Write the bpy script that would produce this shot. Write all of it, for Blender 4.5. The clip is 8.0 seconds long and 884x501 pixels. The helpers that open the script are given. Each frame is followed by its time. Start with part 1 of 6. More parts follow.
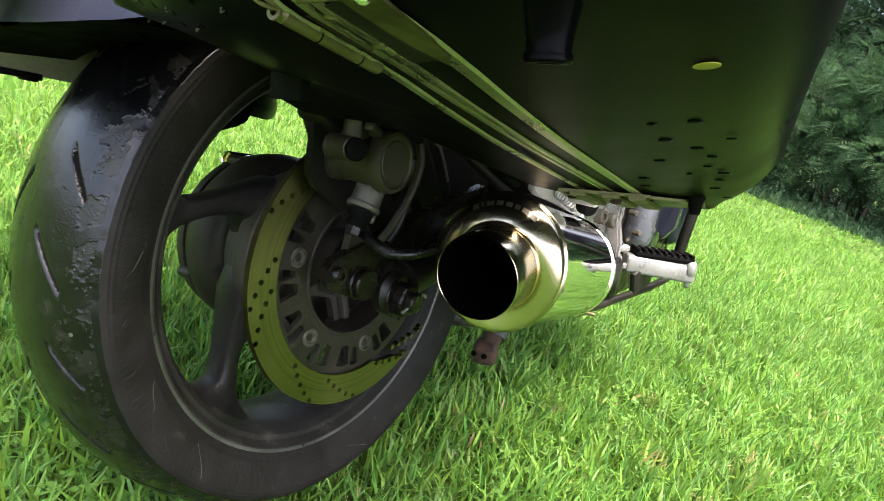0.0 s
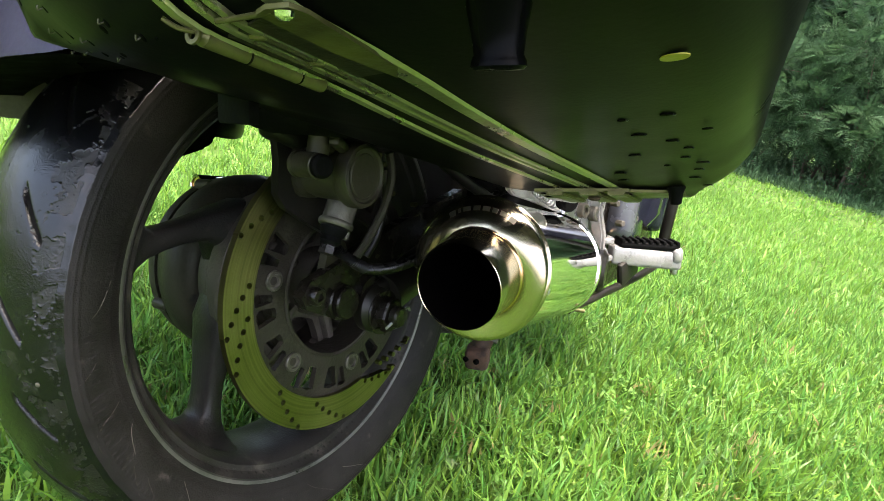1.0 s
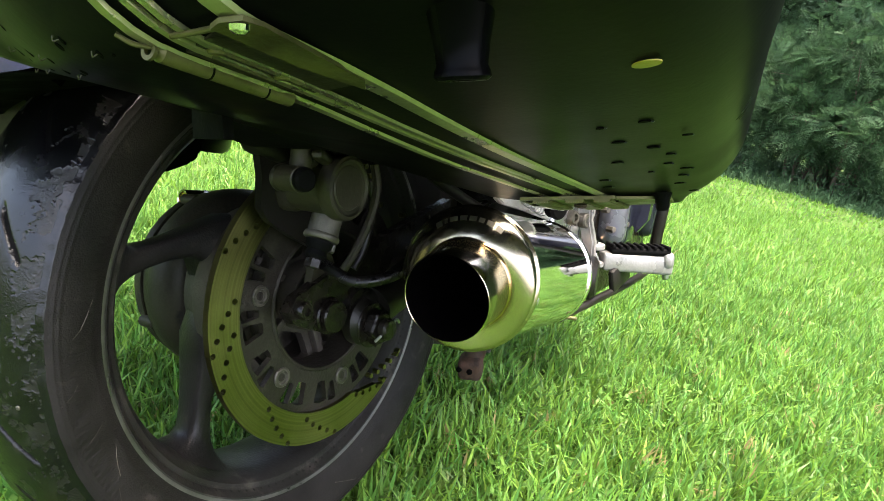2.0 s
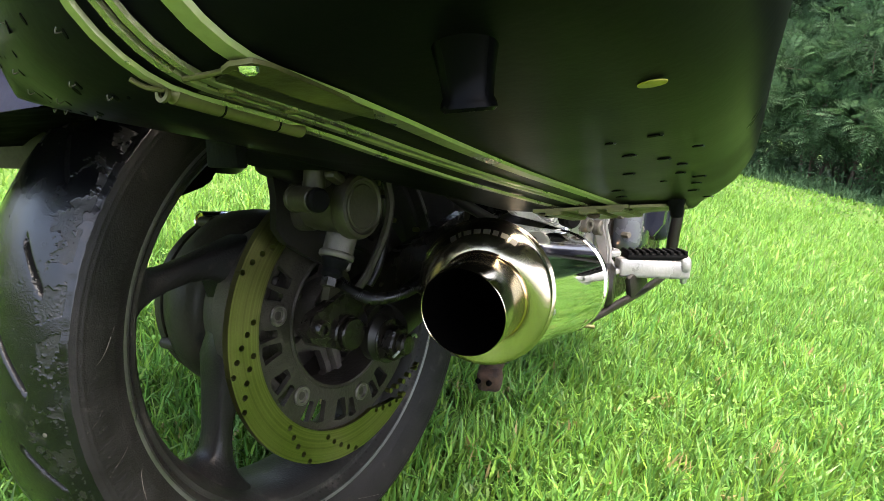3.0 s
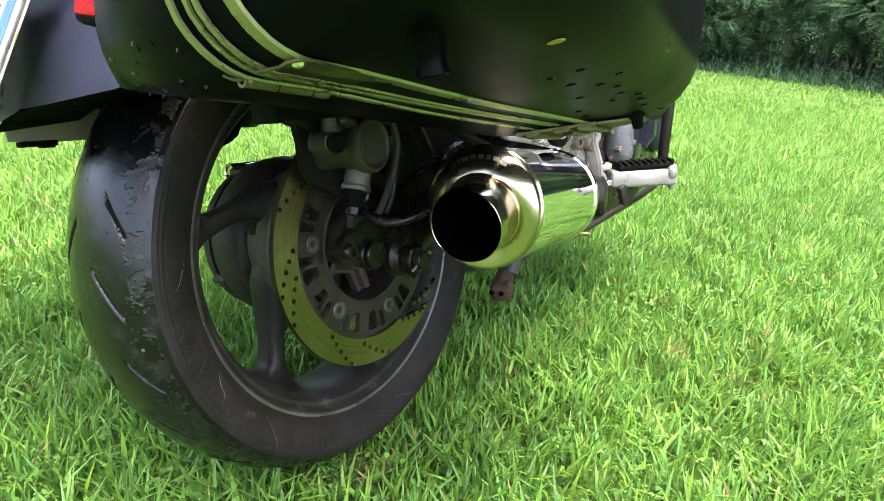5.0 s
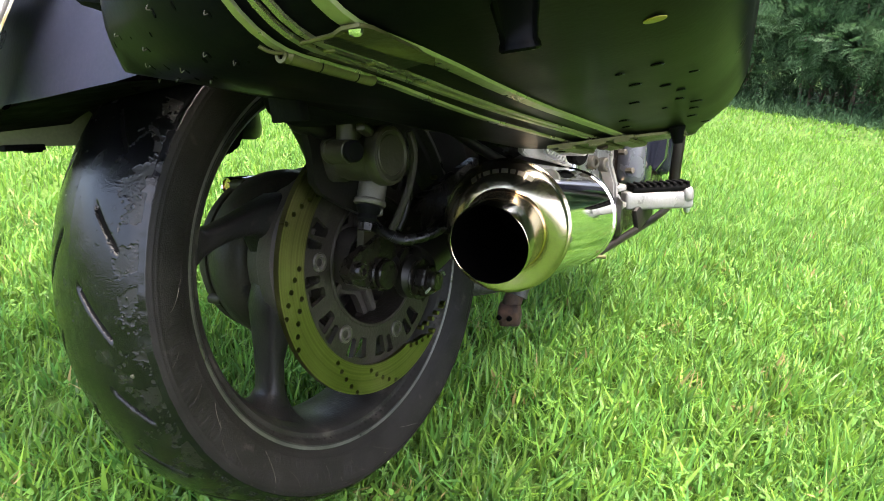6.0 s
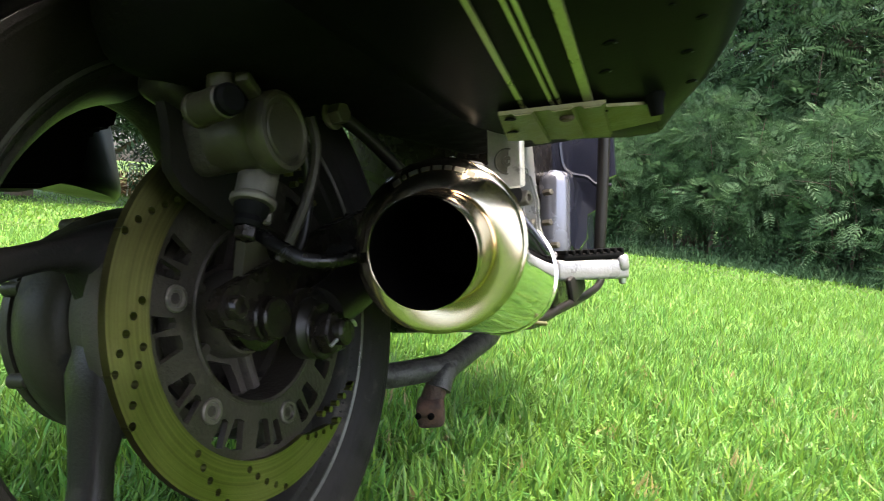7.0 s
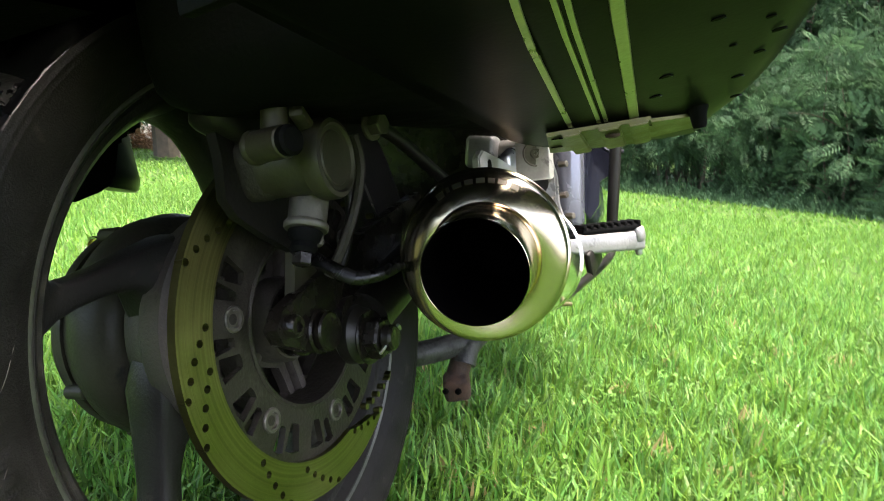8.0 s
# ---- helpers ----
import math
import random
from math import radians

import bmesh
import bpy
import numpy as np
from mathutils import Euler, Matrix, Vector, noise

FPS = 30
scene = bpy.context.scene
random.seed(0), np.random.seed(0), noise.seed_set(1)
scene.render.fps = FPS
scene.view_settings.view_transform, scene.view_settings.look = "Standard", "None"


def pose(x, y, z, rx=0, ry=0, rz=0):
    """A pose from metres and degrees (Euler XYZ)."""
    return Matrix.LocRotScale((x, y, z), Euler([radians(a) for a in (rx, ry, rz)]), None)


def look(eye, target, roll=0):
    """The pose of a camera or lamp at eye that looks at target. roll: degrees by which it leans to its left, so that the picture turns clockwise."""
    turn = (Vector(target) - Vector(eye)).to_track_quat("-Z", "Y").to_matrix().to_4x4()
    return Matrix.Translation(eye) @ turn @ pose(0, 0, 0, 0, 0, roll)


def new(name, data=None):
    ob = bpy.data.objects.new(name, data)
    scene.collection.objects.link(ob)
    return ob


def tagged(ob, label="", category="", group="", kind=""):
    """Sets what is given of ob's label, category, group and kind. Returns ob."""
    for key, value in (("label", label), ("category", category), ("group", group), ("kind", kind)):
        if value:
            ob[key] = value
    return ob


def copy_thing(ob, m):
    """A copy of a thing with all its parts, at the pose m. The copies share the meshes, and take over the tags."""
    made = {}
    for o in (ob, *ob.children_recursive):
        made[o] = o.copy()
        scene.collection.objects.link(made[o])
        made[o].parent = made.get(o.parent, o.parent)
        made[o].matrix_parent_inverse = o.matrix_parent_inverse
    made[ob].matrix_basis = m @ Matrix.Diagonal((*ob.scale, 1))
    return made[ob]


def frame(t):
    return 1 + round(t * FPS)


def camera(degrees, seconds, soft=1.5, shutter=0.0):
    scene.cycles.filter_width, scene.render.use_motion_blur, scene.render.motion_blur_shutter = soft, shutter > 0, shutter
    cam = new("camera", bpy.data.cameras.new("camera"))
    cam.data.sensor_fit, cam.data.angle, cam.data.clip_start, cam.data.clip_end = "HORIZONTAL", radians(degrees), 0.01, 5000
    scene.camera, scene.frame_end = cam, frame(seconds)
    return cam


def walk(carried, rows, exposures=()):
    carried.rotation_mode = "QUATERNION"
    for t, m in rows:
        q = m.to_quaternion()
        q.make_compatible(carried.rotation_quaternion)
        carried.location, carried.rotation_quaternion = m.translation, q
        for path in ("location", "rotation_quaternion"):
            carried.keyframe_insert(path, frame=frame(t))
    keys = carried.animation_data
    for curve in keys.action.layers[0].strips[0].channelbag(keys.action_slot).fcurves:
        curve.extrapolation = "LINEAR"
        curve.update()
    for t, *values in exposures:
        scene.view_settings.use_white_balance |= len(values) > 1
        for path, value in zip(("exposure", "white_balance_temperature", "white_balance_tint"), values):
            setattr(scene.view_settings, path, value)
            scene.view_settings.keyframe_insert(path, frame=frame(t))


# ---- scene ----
import itertools
from mathutils.bvhtree import BVHTree

# the camera and its walk
cam = camera(70.56, 8.0, soft=0.75, shutter=0.3)
PATH = [
    (0, (0.4826, -0.4838, 0.5652), (-0.5174, 1.1328, -0.0567), 16.64),
    (0.5, (0.4828, -0.4684, 0.5666), (-0.4893, 1.1681, -0.0476), 14.22),
    (1, (0.4769, -0.4643, 0.5690), (-0.4930, 1.1754, -0.0400), 12.22),
    (1.5, (0.4793, -0.4562, 0.5690), (-0.4772, 1.1982, -0.0211), 12.02),
    (3, (0.4793, -0.4564, 0.5758), (-0.5350, 1.1732, 0.0145), 8.63),
    (3.5, (0.4818, -0.4618, 0.5778), (-0.5529, 1.1488, -0.0014), 8.60),
    (4, (0.5005, -0.4814, 0.5976), (-0.5248, 1.1151, -0.0346), 4.35),
    (4.5, (0.5387, -0.5213, 0.6181), (-0.4643, 1.0412, -0.1252), 4.04),
    (4.7, (0.5492, -0.5345, 0.6108), (-0.4598, 1.0131, -0.1553), 3.21),
    (6, (0.4928, -0.5139, 0.5738), (-0.4943, 1.0829, -0.1160), 4.44),
    (6.5, (0.4976, -0.4910, 0.5378), (-0.4076, 1.2280, 0.0623), 6.93),
    (7, (0.4182, -0.4067, 0.4311), (-0.3597, 1.4251, 0.2325), 5.08),
    (7.5, (0.3867, -0.4100, 0.4471), (-0.4391, 1.4002, 0.2439), 4.23),
    (8, (0.3803, -0.4278, 0.4815), (-0.3499, 1.3940, 0.0967), 3.39),
]
walk(cam, [(t, look(eye, target, roll)) for t, eye, target, roll in PATH], [(0.0, 3.20, 7000, 10), (1.5, 3.23, 6900, 10), (3.5, 3.28, 6800, 10), (4.5, 3.34, 6650, 10), (6.0, 3.27, 6800, 10), (6.5, 3.21, 6900, 10), (7.2, 3.15, 6850, 10), (8.0, 3.20, 6750, 10)])

# world, sun
SUN_EL, SUN_AZ = 76.0, 100.0
world = bpy.data.worlds.new("world")
scene.world = world
world.use_nodes = True
wn = world.node_tree.nodes
sky = wn.new("ShaderNodeTexSky")
sky.sky_type = "NISHITA"
sky.sun_disc = False
sky.sun_elevation, sky.sun_rotation = radians(SUN_EL), radians(SUN_AZ)
sky.air_density, sky.dust_density, sky.ozone_density = 0.8, 6.0, 0.6
wn["Background"].inputs["Strength"].default_value = 0.16
world.node_tree.links.new(sky.outputs[0], wn["Background"].inputs["Color"])
sun_data = bpy.data.lights.new("sun", "SUN")
sun_data.energy, sun_data.angle, sun_data.color = 0.42, radians(60), (1.0, 0.98, 0.94)
sun = new("sun", sun_data)
_sa, _se = radians(SUN_AZ), radians(SUN_EL)
sun.matrix_world = look((math.sin(_sa) * math.cos(_se) * 30, math.cos(_sa) * math.cos(_se) * 30, math.sin(_se) * 30), (0, 0, 0))


# materials
def material(name, color, rough=0.5, metal=0.0, vary=0.25, scale=20.0, fine=300.0, bump=0.15, bump_scale=None,
             rough_vary=0.15, spots=None, spot_color=None, spot_amount=0.55, coat=0.0, island=0.0, objrand=0.0, ior=1.45):
    """Base colour with two scales of variation, uneven gloss, fine relief, and worn or dirty spots."""
    m = bpy.data.materials.new(name)
    m.use_nodes = True
    nt = m.node_tree
    n, ln = nt.nodes, nt.links
    b = n["Principled BSDF"]
    tc = n.new("ShaderNodeTexCoord")
    big, small = n.new("ShaderNodeTexNoise"), n.new("ShaderNodeTexNoise")
    big.inputs["Scale"].default_value, big.inputs["Detail"].default_value = scale, 5.0
    small.inputs["Scale"].default_value, small.inputs["Detail"].default_value = fine, 3.0
    for k in (big, small):
        ln.new(tc.outputs["Object"], k.inputs["Vector"])
    avg = n.new("ShaderNodeMath")
    avg.operation = "MULTIPLY_ADD"
    ln.new(small.outputs["Fac"], avg.inputs[0])
    avg.inputs[1].default_value = 0.4
    ln.new(big.outputs["Fac"], avg.inputs[2])
    mr = n.new("ShaderNodeMapRange")
    mr.inputs["From Min"].default_value, mr.inputs["From Max"].default_value = 0.4, 1.0
    mr.inputs["To Min"].default_value, mr.inputs["To Max"].default_value = 1.0 - vary, 1.0 + vary
    ln.new(avg.outputs[0], mr.inputs["Value"])
    fac = mr.outputs[0]
    for amount, src in ((island, ("ShaderNodeNewGeometry", "Random Per Island")), (objrand, ("ShaderNodeObjectInfo", "Random"))):
        if amount:
            r = n.new(src[0])
            k = n.new("ShaderNodeMapRange")
            k.inputs["To Min"].default_value, k.inputs["To Max"].default_value = 1.0 - amount, 1.0 + amount
            ln.new(r.outputs[src[1]], k.inputs["Value"])
            mu = n.new("ShaderNodeMath")
            mu.operation = "MULTIPLY"
            ln.new(fac, mu.inputs[0])
            ln.new(k.outputs[0], mu.inputs[1])
            fac = mu.outputs[0]
    vm = n.new("ShaderNodeVectorMath")
    vm.operation = "SCALE"
    vm.inputs[0].default_value = color[:3]
    ln.new(fac, vm.inputs["Scale"])
    col = vm.outputs[0]
    if spots:
        sp = n.new("ShaderNodeTexNoise")
        sp.inputs["Scale"].default_value, sp.inputs["Detail"].default_value, sp.inputs["Roughness"].default_value = spots, 6.0, 0.65
        ln.new(tc.outputs["Object"], sp.inputs["Vector"])
        ra = n.new("ShaderNodeMapRange")
        ra.inputs["From Min"].default_value, ra.inputs["From Max"].default_value = spot_amount, spot_amount + 0.12
        ln.new(sp.outputs["Fac"], ra.inputs["Value"])
        mx = n.new("ShaderNodeMix")
        mx.data_type = "RGBA"
        ln.new(ra.outputs[0], mx.inputs["Factor"])
        ln.new(col, mx.inputs[6])
        mx.inputs[7].default_value = (*spot_color, 1)
        col = mx.outputs[2]
    ln.new(col, b.inputs["Base Color"])
    rr = n.new("ShaderNodeMapRange")
    rr.inputs["From Min"].default_value, rr.inputs["From Max"].default_value = 0.3, 0.75
    rr.inputs["To Min"].default_value, rr.inputs["To Max"].default_value = max(0.02, rough - rough_vary), min(1.0, rough + rough_vary)
    ln.new(big.outputs["Fac"], rr.inputs["Value"])
    ln.new(rr.outputs[0], b.inputs["Roughness"])
    b.inputs["Metallic"].default_value = metal
    b.inputs["IOR"].default_value = ior
    b.inputs["Coat Weight"].default_value = coat
    if bump:
        bp = n.new("ShaderNodeBump")
        bp.inputs["Strength"].default_value, bp.inputs["Distance"].default_value = bump, 0.002
        h = small
        if bump_scale:
            h = n.new("ShaderNodeTexNoise")
            h.inputs["Scale"].default_value, h.inputs["Detail"].default_value = bump_scale, 6.0
            ln.new(tc.outputs["Object"], h.inputs["Vector"])
        ln.new(h.outputs["Fac"], bp.inputs["Height"])
        ln.new(bp.outputs[0], b.inputs["Normal"])
    return m


def leaf_material(name, color, vary=0.45, rough=0.5, through_share=0.35, big_scale=1.2, dry=None, dry_amount=0.62, other=None, ior=1.26):
    """Thin leaf or blade: lets light through, each one of its own shade."""
    m = bpy.data.materials.new(name)
    m.use_nodes = True
    nt = m.node_tree
    n, ln = nt.nodes, nt.links
    b, out = n["Principled BSDF"], n["Material Output"]
    g = n.new("ShaderNodeNewGeometry")
    tc = n.new("ShaderNodeTexCoord")
    no = n.new("ShaderNodeTexNoise")
    no.inputs["Scale"].default_value, no.inputs["Detail"].default_value = big_scale, 4.0
    ln.new(tc.outputs["Object"], no.inputs["Vector"])
    k = n.new("ShaderNodeMapRange")
    k.inputs["To Min"].default_value, k.inputs["To Max"].default_value = 1.0 - vary, 1.0 + vary
    ln.new(g.outputs["Random Per Island"], k.inputs["Value"])
    k2 = n.new("ShaderNodeMapRange")
    k2.inputs["From Min"].default_value, k2.inputs["From Max"].default_value = 0.3, 0.7
    k2.inputs["To Min"].default_value, k2.inputs["To Max"].default_value = 0.86, 1.14
    ln.new(no.outputs["Fac"], k2.inputs["Value"])
    mu = n.new("ShaderNodeMath")
    mu.operation = "MULTIPLY"
    ln.new(k.outputs[0], mu.inputs[0])
    ln.new(k2.outputs[0], mu.inputs[1])
    hs = n.new("ShaderNodeVectorMath")
    hs.operation = "SCALE"
    hs.inputs[0].default_value = color
    ln.new(mu.outputs[0], hs.inputs["Scale"])
    col = hs.outputs[0]
    if other:
        w3 = n.new("ShaderNodeTexWhiteNoise")
        w3.noise_dimensions = "1D"
        sc = n.new("ShaderNodeMath")
        sc.operation = "MULTIPLY"
        sc.inputs[1].default_value = 7.31
        ln.new(g.outputs["Random Per Island"], sc.inputs[0])
        ln.new(sc.outputs[0], w3.inputs["W"])
        mo = n.new("ShaderNodeMix")
        mo.data_type = "RGBA"
        ln.new(w3.outputs["Value"], mo.inputs["Factor"])
        mo.inputs[6].default_value = (*color, 1)
        mo.inputs[7].default_value = (*other, 1)
        ln.new(mo.outputs[2], hs.inputs[0])
    if dry:
        wn2 = n.new("ShaderNodeTexWhiteNoise")
        wn2.noise_dimensions = "1D"
        ln.new(g.outputs["Random Per Island"], wn2.inputs["W"])
        ad = n.new("ShaderNodeMath")
        ad.operation = "MULTIPLY"
        ln.new(wn2.outputs["Value"], ad.inputs[0])
        no2 = n.new("ShaderNodeTexNoise")
        no2.inputs["Scale"].default_value, no2.inputs["Detail"].default_value = 11.0, 5.0
        ln.new(tc.outputs["Object"], no2.inputs["Vector"])
        r2 = n.new("ShaderNodeMapRange")
        r2.inputs["From Min"].default_value, r2.inputs["From Max"].default_value = 0.42, 0.68
        ln.new(no2.outputs["Fac"], r2.inputs["Value"])
        ln.new(r2.outputs[0], ad.inputs[1])
        gt = n.new("ShaderNodeMath")
        gt.operation = "GREATER_THAN"
        gt.inputs[1].default_value = dry_amount
        ln.new(ad.outputs[0], gt.inputs[0])
        mx = n.new("ShaderNodeMix")
        mx.data_type = "RGBA"
        ln.new(gt.outputs[0], mx.inputs["Factor"])
        ln.new(col, mx.inputs[6])
        mx.inputs[7].default_value = (*dry, 1)
        col = mx.outputs[2]
    ln.new(col, b.inputs["Base Color"])
    b.inputs["Roughness"].default_value = rough
    b.inputs["IOR"].default_value = ior
    tr = n.new("ShaderNodeBsdfTranslucent")
    ln.new(col, tr.inputs["Color"])
    mix = n.new("ShaderNodeMixShader")
    mix.inputs[0].default_value = through_share
    ln.new(b.outputs[0], mix.inputs[1])
    ln.new(tr.outputs[0], mix.inputs[2])
    ln.new(mix.outputs[0], out.inputs["Surface"])
    return m


def ring_marks(m):
    """Fine circular wear lines round the wheel's axis, over a turned surface."""
    nt = m.node_tree
    n, ln = nt.nodes, nt.links
    b = n["Principled BSDF"]
    src = b.inputs["Base Color"].links[0].from_socket
    tc = n.new("ShaderNodeTexCoord")
    sp = n.new("ShaderNodeSeparateXYZ")
    ln.new(tc.outputs["Object"], sp.inputs[0])
    yy, zz, rr = n.new("ShaderNodeMath"), n.new("ShaderNodeMath"), n.new("ShaderNodeMath")
    yy.operation, zz.operation, rr.operation = "MULTIPLY", "MULTIPLY_ADD", "SQRT"
    ln.new(sp.outputs["Y"], yy.inputs[0])
    ln.new(sp.outputs["Y"], yy.inputs[1])
    ln.new(sp.outputs["Z"], zz.inputs[0])
    ln.new(sp.outputs["Z"], zz.inputs[1])
    ln.new(yy.outputs[0], zz.inputs[2])
    ln.new(zz.outputs[0], rr.inputs[0])
    lines = n.new("ShaderNodeTexNoise")
    lines.noise_dimensions = "1D"
    lines.inputs["Scale"].default_value, lines.inputs["Detail"].default_value, lines.inputs["Roughness"].default_value = 420.0, 4.0, 0.7
    ln.new(rr.outputs[0], lines.inputs["W"])
    k = n.new("ShaderNodeMapRange")
    k.inputs["From Min"].default_value, k.inputs["From Max"].default_value = 0.3, 0.7
    k.inputs["To Min"].default_value, k.inputs["To Max"].default_value = 0.72, 1.22
    ln.new(lines.outputs["Fac"], k.inputs["Value"])
    vm = n.new("ShaderNodeVectorMath")
    vm.operation = "SCALE"
    ln.new(src, vm.inputs[0])
    ln.new(k.outputs[0], vm.inputs["Scale"])
    ln.new(vm.outputs[0], b.inputs["Base Color"])
    bp = n.new("ShaderNodeBump")
    bp.inputs["Strength"].default_value, bp.inputs["Distance"].default_value = 0.25, 0.0006
    ln.new(lines.outputs["Fac"], bp.inputs["Height"])
    ln.new(bp.outputs[0], b.inputs["Normal"])
    return m


RUBBER = material("tyre_rubber", (0.003, 0.003, 0.0036), 0.19, vary=0.4, scale=40, fine=260, bump=0.16, bump_scale=600, rough_vary=0.16, ior=1.4, spots=42, spot_color=(0.017, 0.016, 0.015), spot_amount=0.6)
CRUST = material("worn_rubber_crust", (0.0075, 0.0070, 0.0066), 0.36, vary=0.5, scale=80, fine=400, bump=0.4, bump_scale=500, rough_vary=0.2, ior=1.4, spots=90, spot_color=(0.028, 0.027, 0.026), spot_amount=0.62)
SIDEWALL = material("sidewall_rubber", (0.0118, 0.0108, 0.0100), 0.52, vary=0.4, scale=40, fine=300, bump=0.3, bump_scale=700, rough_vary=0.15, ior=1.2, spots=55, spot_color=(0.034, 0.030, 0.027), spot_amount=0.62)
GROOVE = material("unworn_groove_rubber", (0.004, 0.004, 0.004), 0.85, vary=0.3, scale=60, bump=0.1, ior=1.2)
CAST = material("painted_cast_wheel", (0.0135, 0.0126, 0.0114), 0.46, vary=0.45, scale=16, fine=400, bump=0.25, spots=30, spot_color=(0.044, 0.039, 0.033), spot_amount=0.57, ior=1.28)
HUB_CAST = material("dusty_hub_casting", (0.052, 0.044, 0.037), 0.6, vary=0.45, scale=26, fine=400, bump=0.25, spots=60, spot_color=(0.016, 0.014, 0.012), spot_amount=0.6, ior=1.3)
HOSE = material("black_corrugated_plastic", (0.0035, 0.0033, 0.0030), 0.3, vary=0.3, scale=50, bump=0.05, ior=1.36)
RIM_LIP = material("worn_rim_edge", (0.13, 0.128, 0.122), 0.38, metal=0.8, vary=0.35, scale=30)
# yellow-green in the base colour stands for grass mirrored in grey steel
TINTED_STEEL = material("ground_steel_grass_tint", (0.178, 0.168, 0.064), 0.39, metal=1.0, vary=0.2, scale=25, fine=500, bump=0.06, rough_vary=0.08)
TINTED_STEEL = ring_marks(TINTED_STEEL)
CARRIER = material("dull_disc_carrier", (0.0205, 0.0165, 0.012), 0.55, metal=0.35, vary=0.5, scale=30, bump=0.4, spots=40, spot_color=(0.040, 0.033, 0.026), spot_amount=0.58)
BLACK_METAL = material("black_painted_metal", (0.0066, 0.0057, 0.0045), 0.42, vary=0.4, scale=18, spots=35, spot_color=(0.012, 0.011, 0.010), spot_amount=0.64, ior=1.35)
GREASE = material("oily_dark_metal", (0.0062, 0.0050, 0.0038), 0.26, metal=0.0, vary=0.5, scale=60, bump=0.5, bump_scale=160, ior=1.32)
GREY_METAL = material("grey_cast_metal", (0.074, 0.067, 0.053), 0.52, metal=0.4, vary=0.4, scale=30, spots=45, spot_color=(0.028, 0.025, 0.02), spot_amount=0.57)
CALIPER = material("dusty_caliper_metal", (0.027, 0.0245, 0.0135), 0.5, metal=0.3, vary=0.45, scale=30, bump=0.12, spots=45, spot_color=(0.017, 0.015, 0.012), spot_amount=0.56)
DRIVE_CAST = material("dull_drive_casting", (0.032, 0.030, 0.020), 0.48, ior=1.24, vary=0.4, scale=22, bump=0.2, spots=40, spot_color=(0.012, 0.011, 0.01), spot_amount=0.58)
CHROME = material("polished_steel", (0.86, 0.85, 0.83), 0.06, metal=1.0, vary=0.06, scale=10, bump=0.0, rough_vary=0.03)
# straw tone, with reflected grass and dark surroundings put into the colour
TINTED_CHROME = material("straw_steel_reflection_tint", (0.43, 0.38, 0.275), 0.19, metal=1.0, vary=0.12, scale=14, fine=500, bump=0.015, rough_vary=0.05)
HEAT = material("heat_tinted_steel", (0.62, 0.42, 0.22), 0.2, metal=1.0, vary=0.2, scale=18, bump=0.0, rough_vary=0.05)
# soot, blackened further so the colour carries the pipe's inner shade
SOOT_SHADE = material("sooty_bore_shade", (0.0009, 0.0008, 0.0008), 0.95, vary=0.4, scale=40, ior=1.05)
ETCHED = material("etched_steel", (0.20, 0.185, 0.15), 0.5, metal=1.0, vary=0.2, scale=60, bump=0.05)
ALU = material("brushed_aluminium", (0.42, 0.42, 0.42), 0.34, metal=0.9, vary=0.15, scale=30, fine=600, bump=0.1)
BRIGHT_ALU = material("bright_cast_aluminium", (0.245, 0.24, 0.235), 0.38, metal=0.45, vary=0.25, scale=25, bump=0.15, spots=40, spot_color=(0.09, 0.09, 0.09), spot_amount=0.62)
PALE_PLATE = material("pale_alloy_plate", (0.42, 0.41, 0.38), 0.45, metal=0.35, vary=0.25, scale=30, bump=0.12, spots=50, spot_color=(0.10, 0.095, 0.085), spot_amount=0.62)
SILVER_PAINT = material("silver_blue_paint", (0.115, 0.12, 0.145), 0.24, metal=0.5, vary=0.15, scale=15, coat=0.3, bump=0.04)
PLASTIC = material("black_pannier_plastic", (0.0032, 0.0032, 0.0038), 0.36, vary=0.3, scale=7, fine=350, bump=0.03, rough_vary=0.10, spots=80, spot_color=(0.010, 0.010, 0.010), spot_amount=0.74, ior=1.09)
FOOT = material("polished_black_foot", (0.0014, 0.0014, 0.0016), 0.26, vary=0.2, scale=40, bump=0.02, rough_vary=0.04, ior=1.10)
WATER = material("rain_drops", (0.012, 0.012, 0.014), 0.06, vary=0.1, bump=0.0, ior=1.33)
TAIL = material("dark_tail_plastic", (0.056, 0.058, 0.094), 0.32, vary=0.3, scale=8, fine=300, bump=0.08, spots=110, spot_color=(0.09, 0.09, 0.09), spot_amount=0.76, ior=1.42)
STRIPE = material("silver_tape", (0.38, 0.37, 0.24), 0.36, metal=0.9, vary=0.25, scale=30, bump=0.12, spots=90, spot_color=(0.08, 0.07, 0.04), spot_amount=0.66)
ZINC = material("zinc_plated_steel", (0.095, 0.088, 0.034), 0.5, metal=0.6, vary=0.35, scale=60, spots=80, spot_color=(0.09, 0.045, 0.02), spot_amount=0.64)
WORN_PAINT = material("worn_grey_paint", (0.034, 0.033, 0.030), 0.6, vary=0.5, scale=30, bump=0.5, spots=70, spot_color=(0.005, 0.0045, 0.004), spot_amount=0.47)
RUST = material("rusty_steel", (0.040, 0.020, 0.012), 0.85, vary=0.5, scale=40, bump=0.6, spots=50, spot_color=(0.020, 0.011, 0.008), spot_amount=0.5)
BLACK_RUBBER = material("black_rubber", (0.002, 0.002, 0.002), 0.75, vary=0.3, scale=40, bump=0.2, ior=1.15)
RED_LENS = material("red_reflector_lens", (0.30, 0.005, 0.009), 0.4, vary=0.15, scale=60, bump=0.5, bump_scale=420, ior=1.2)
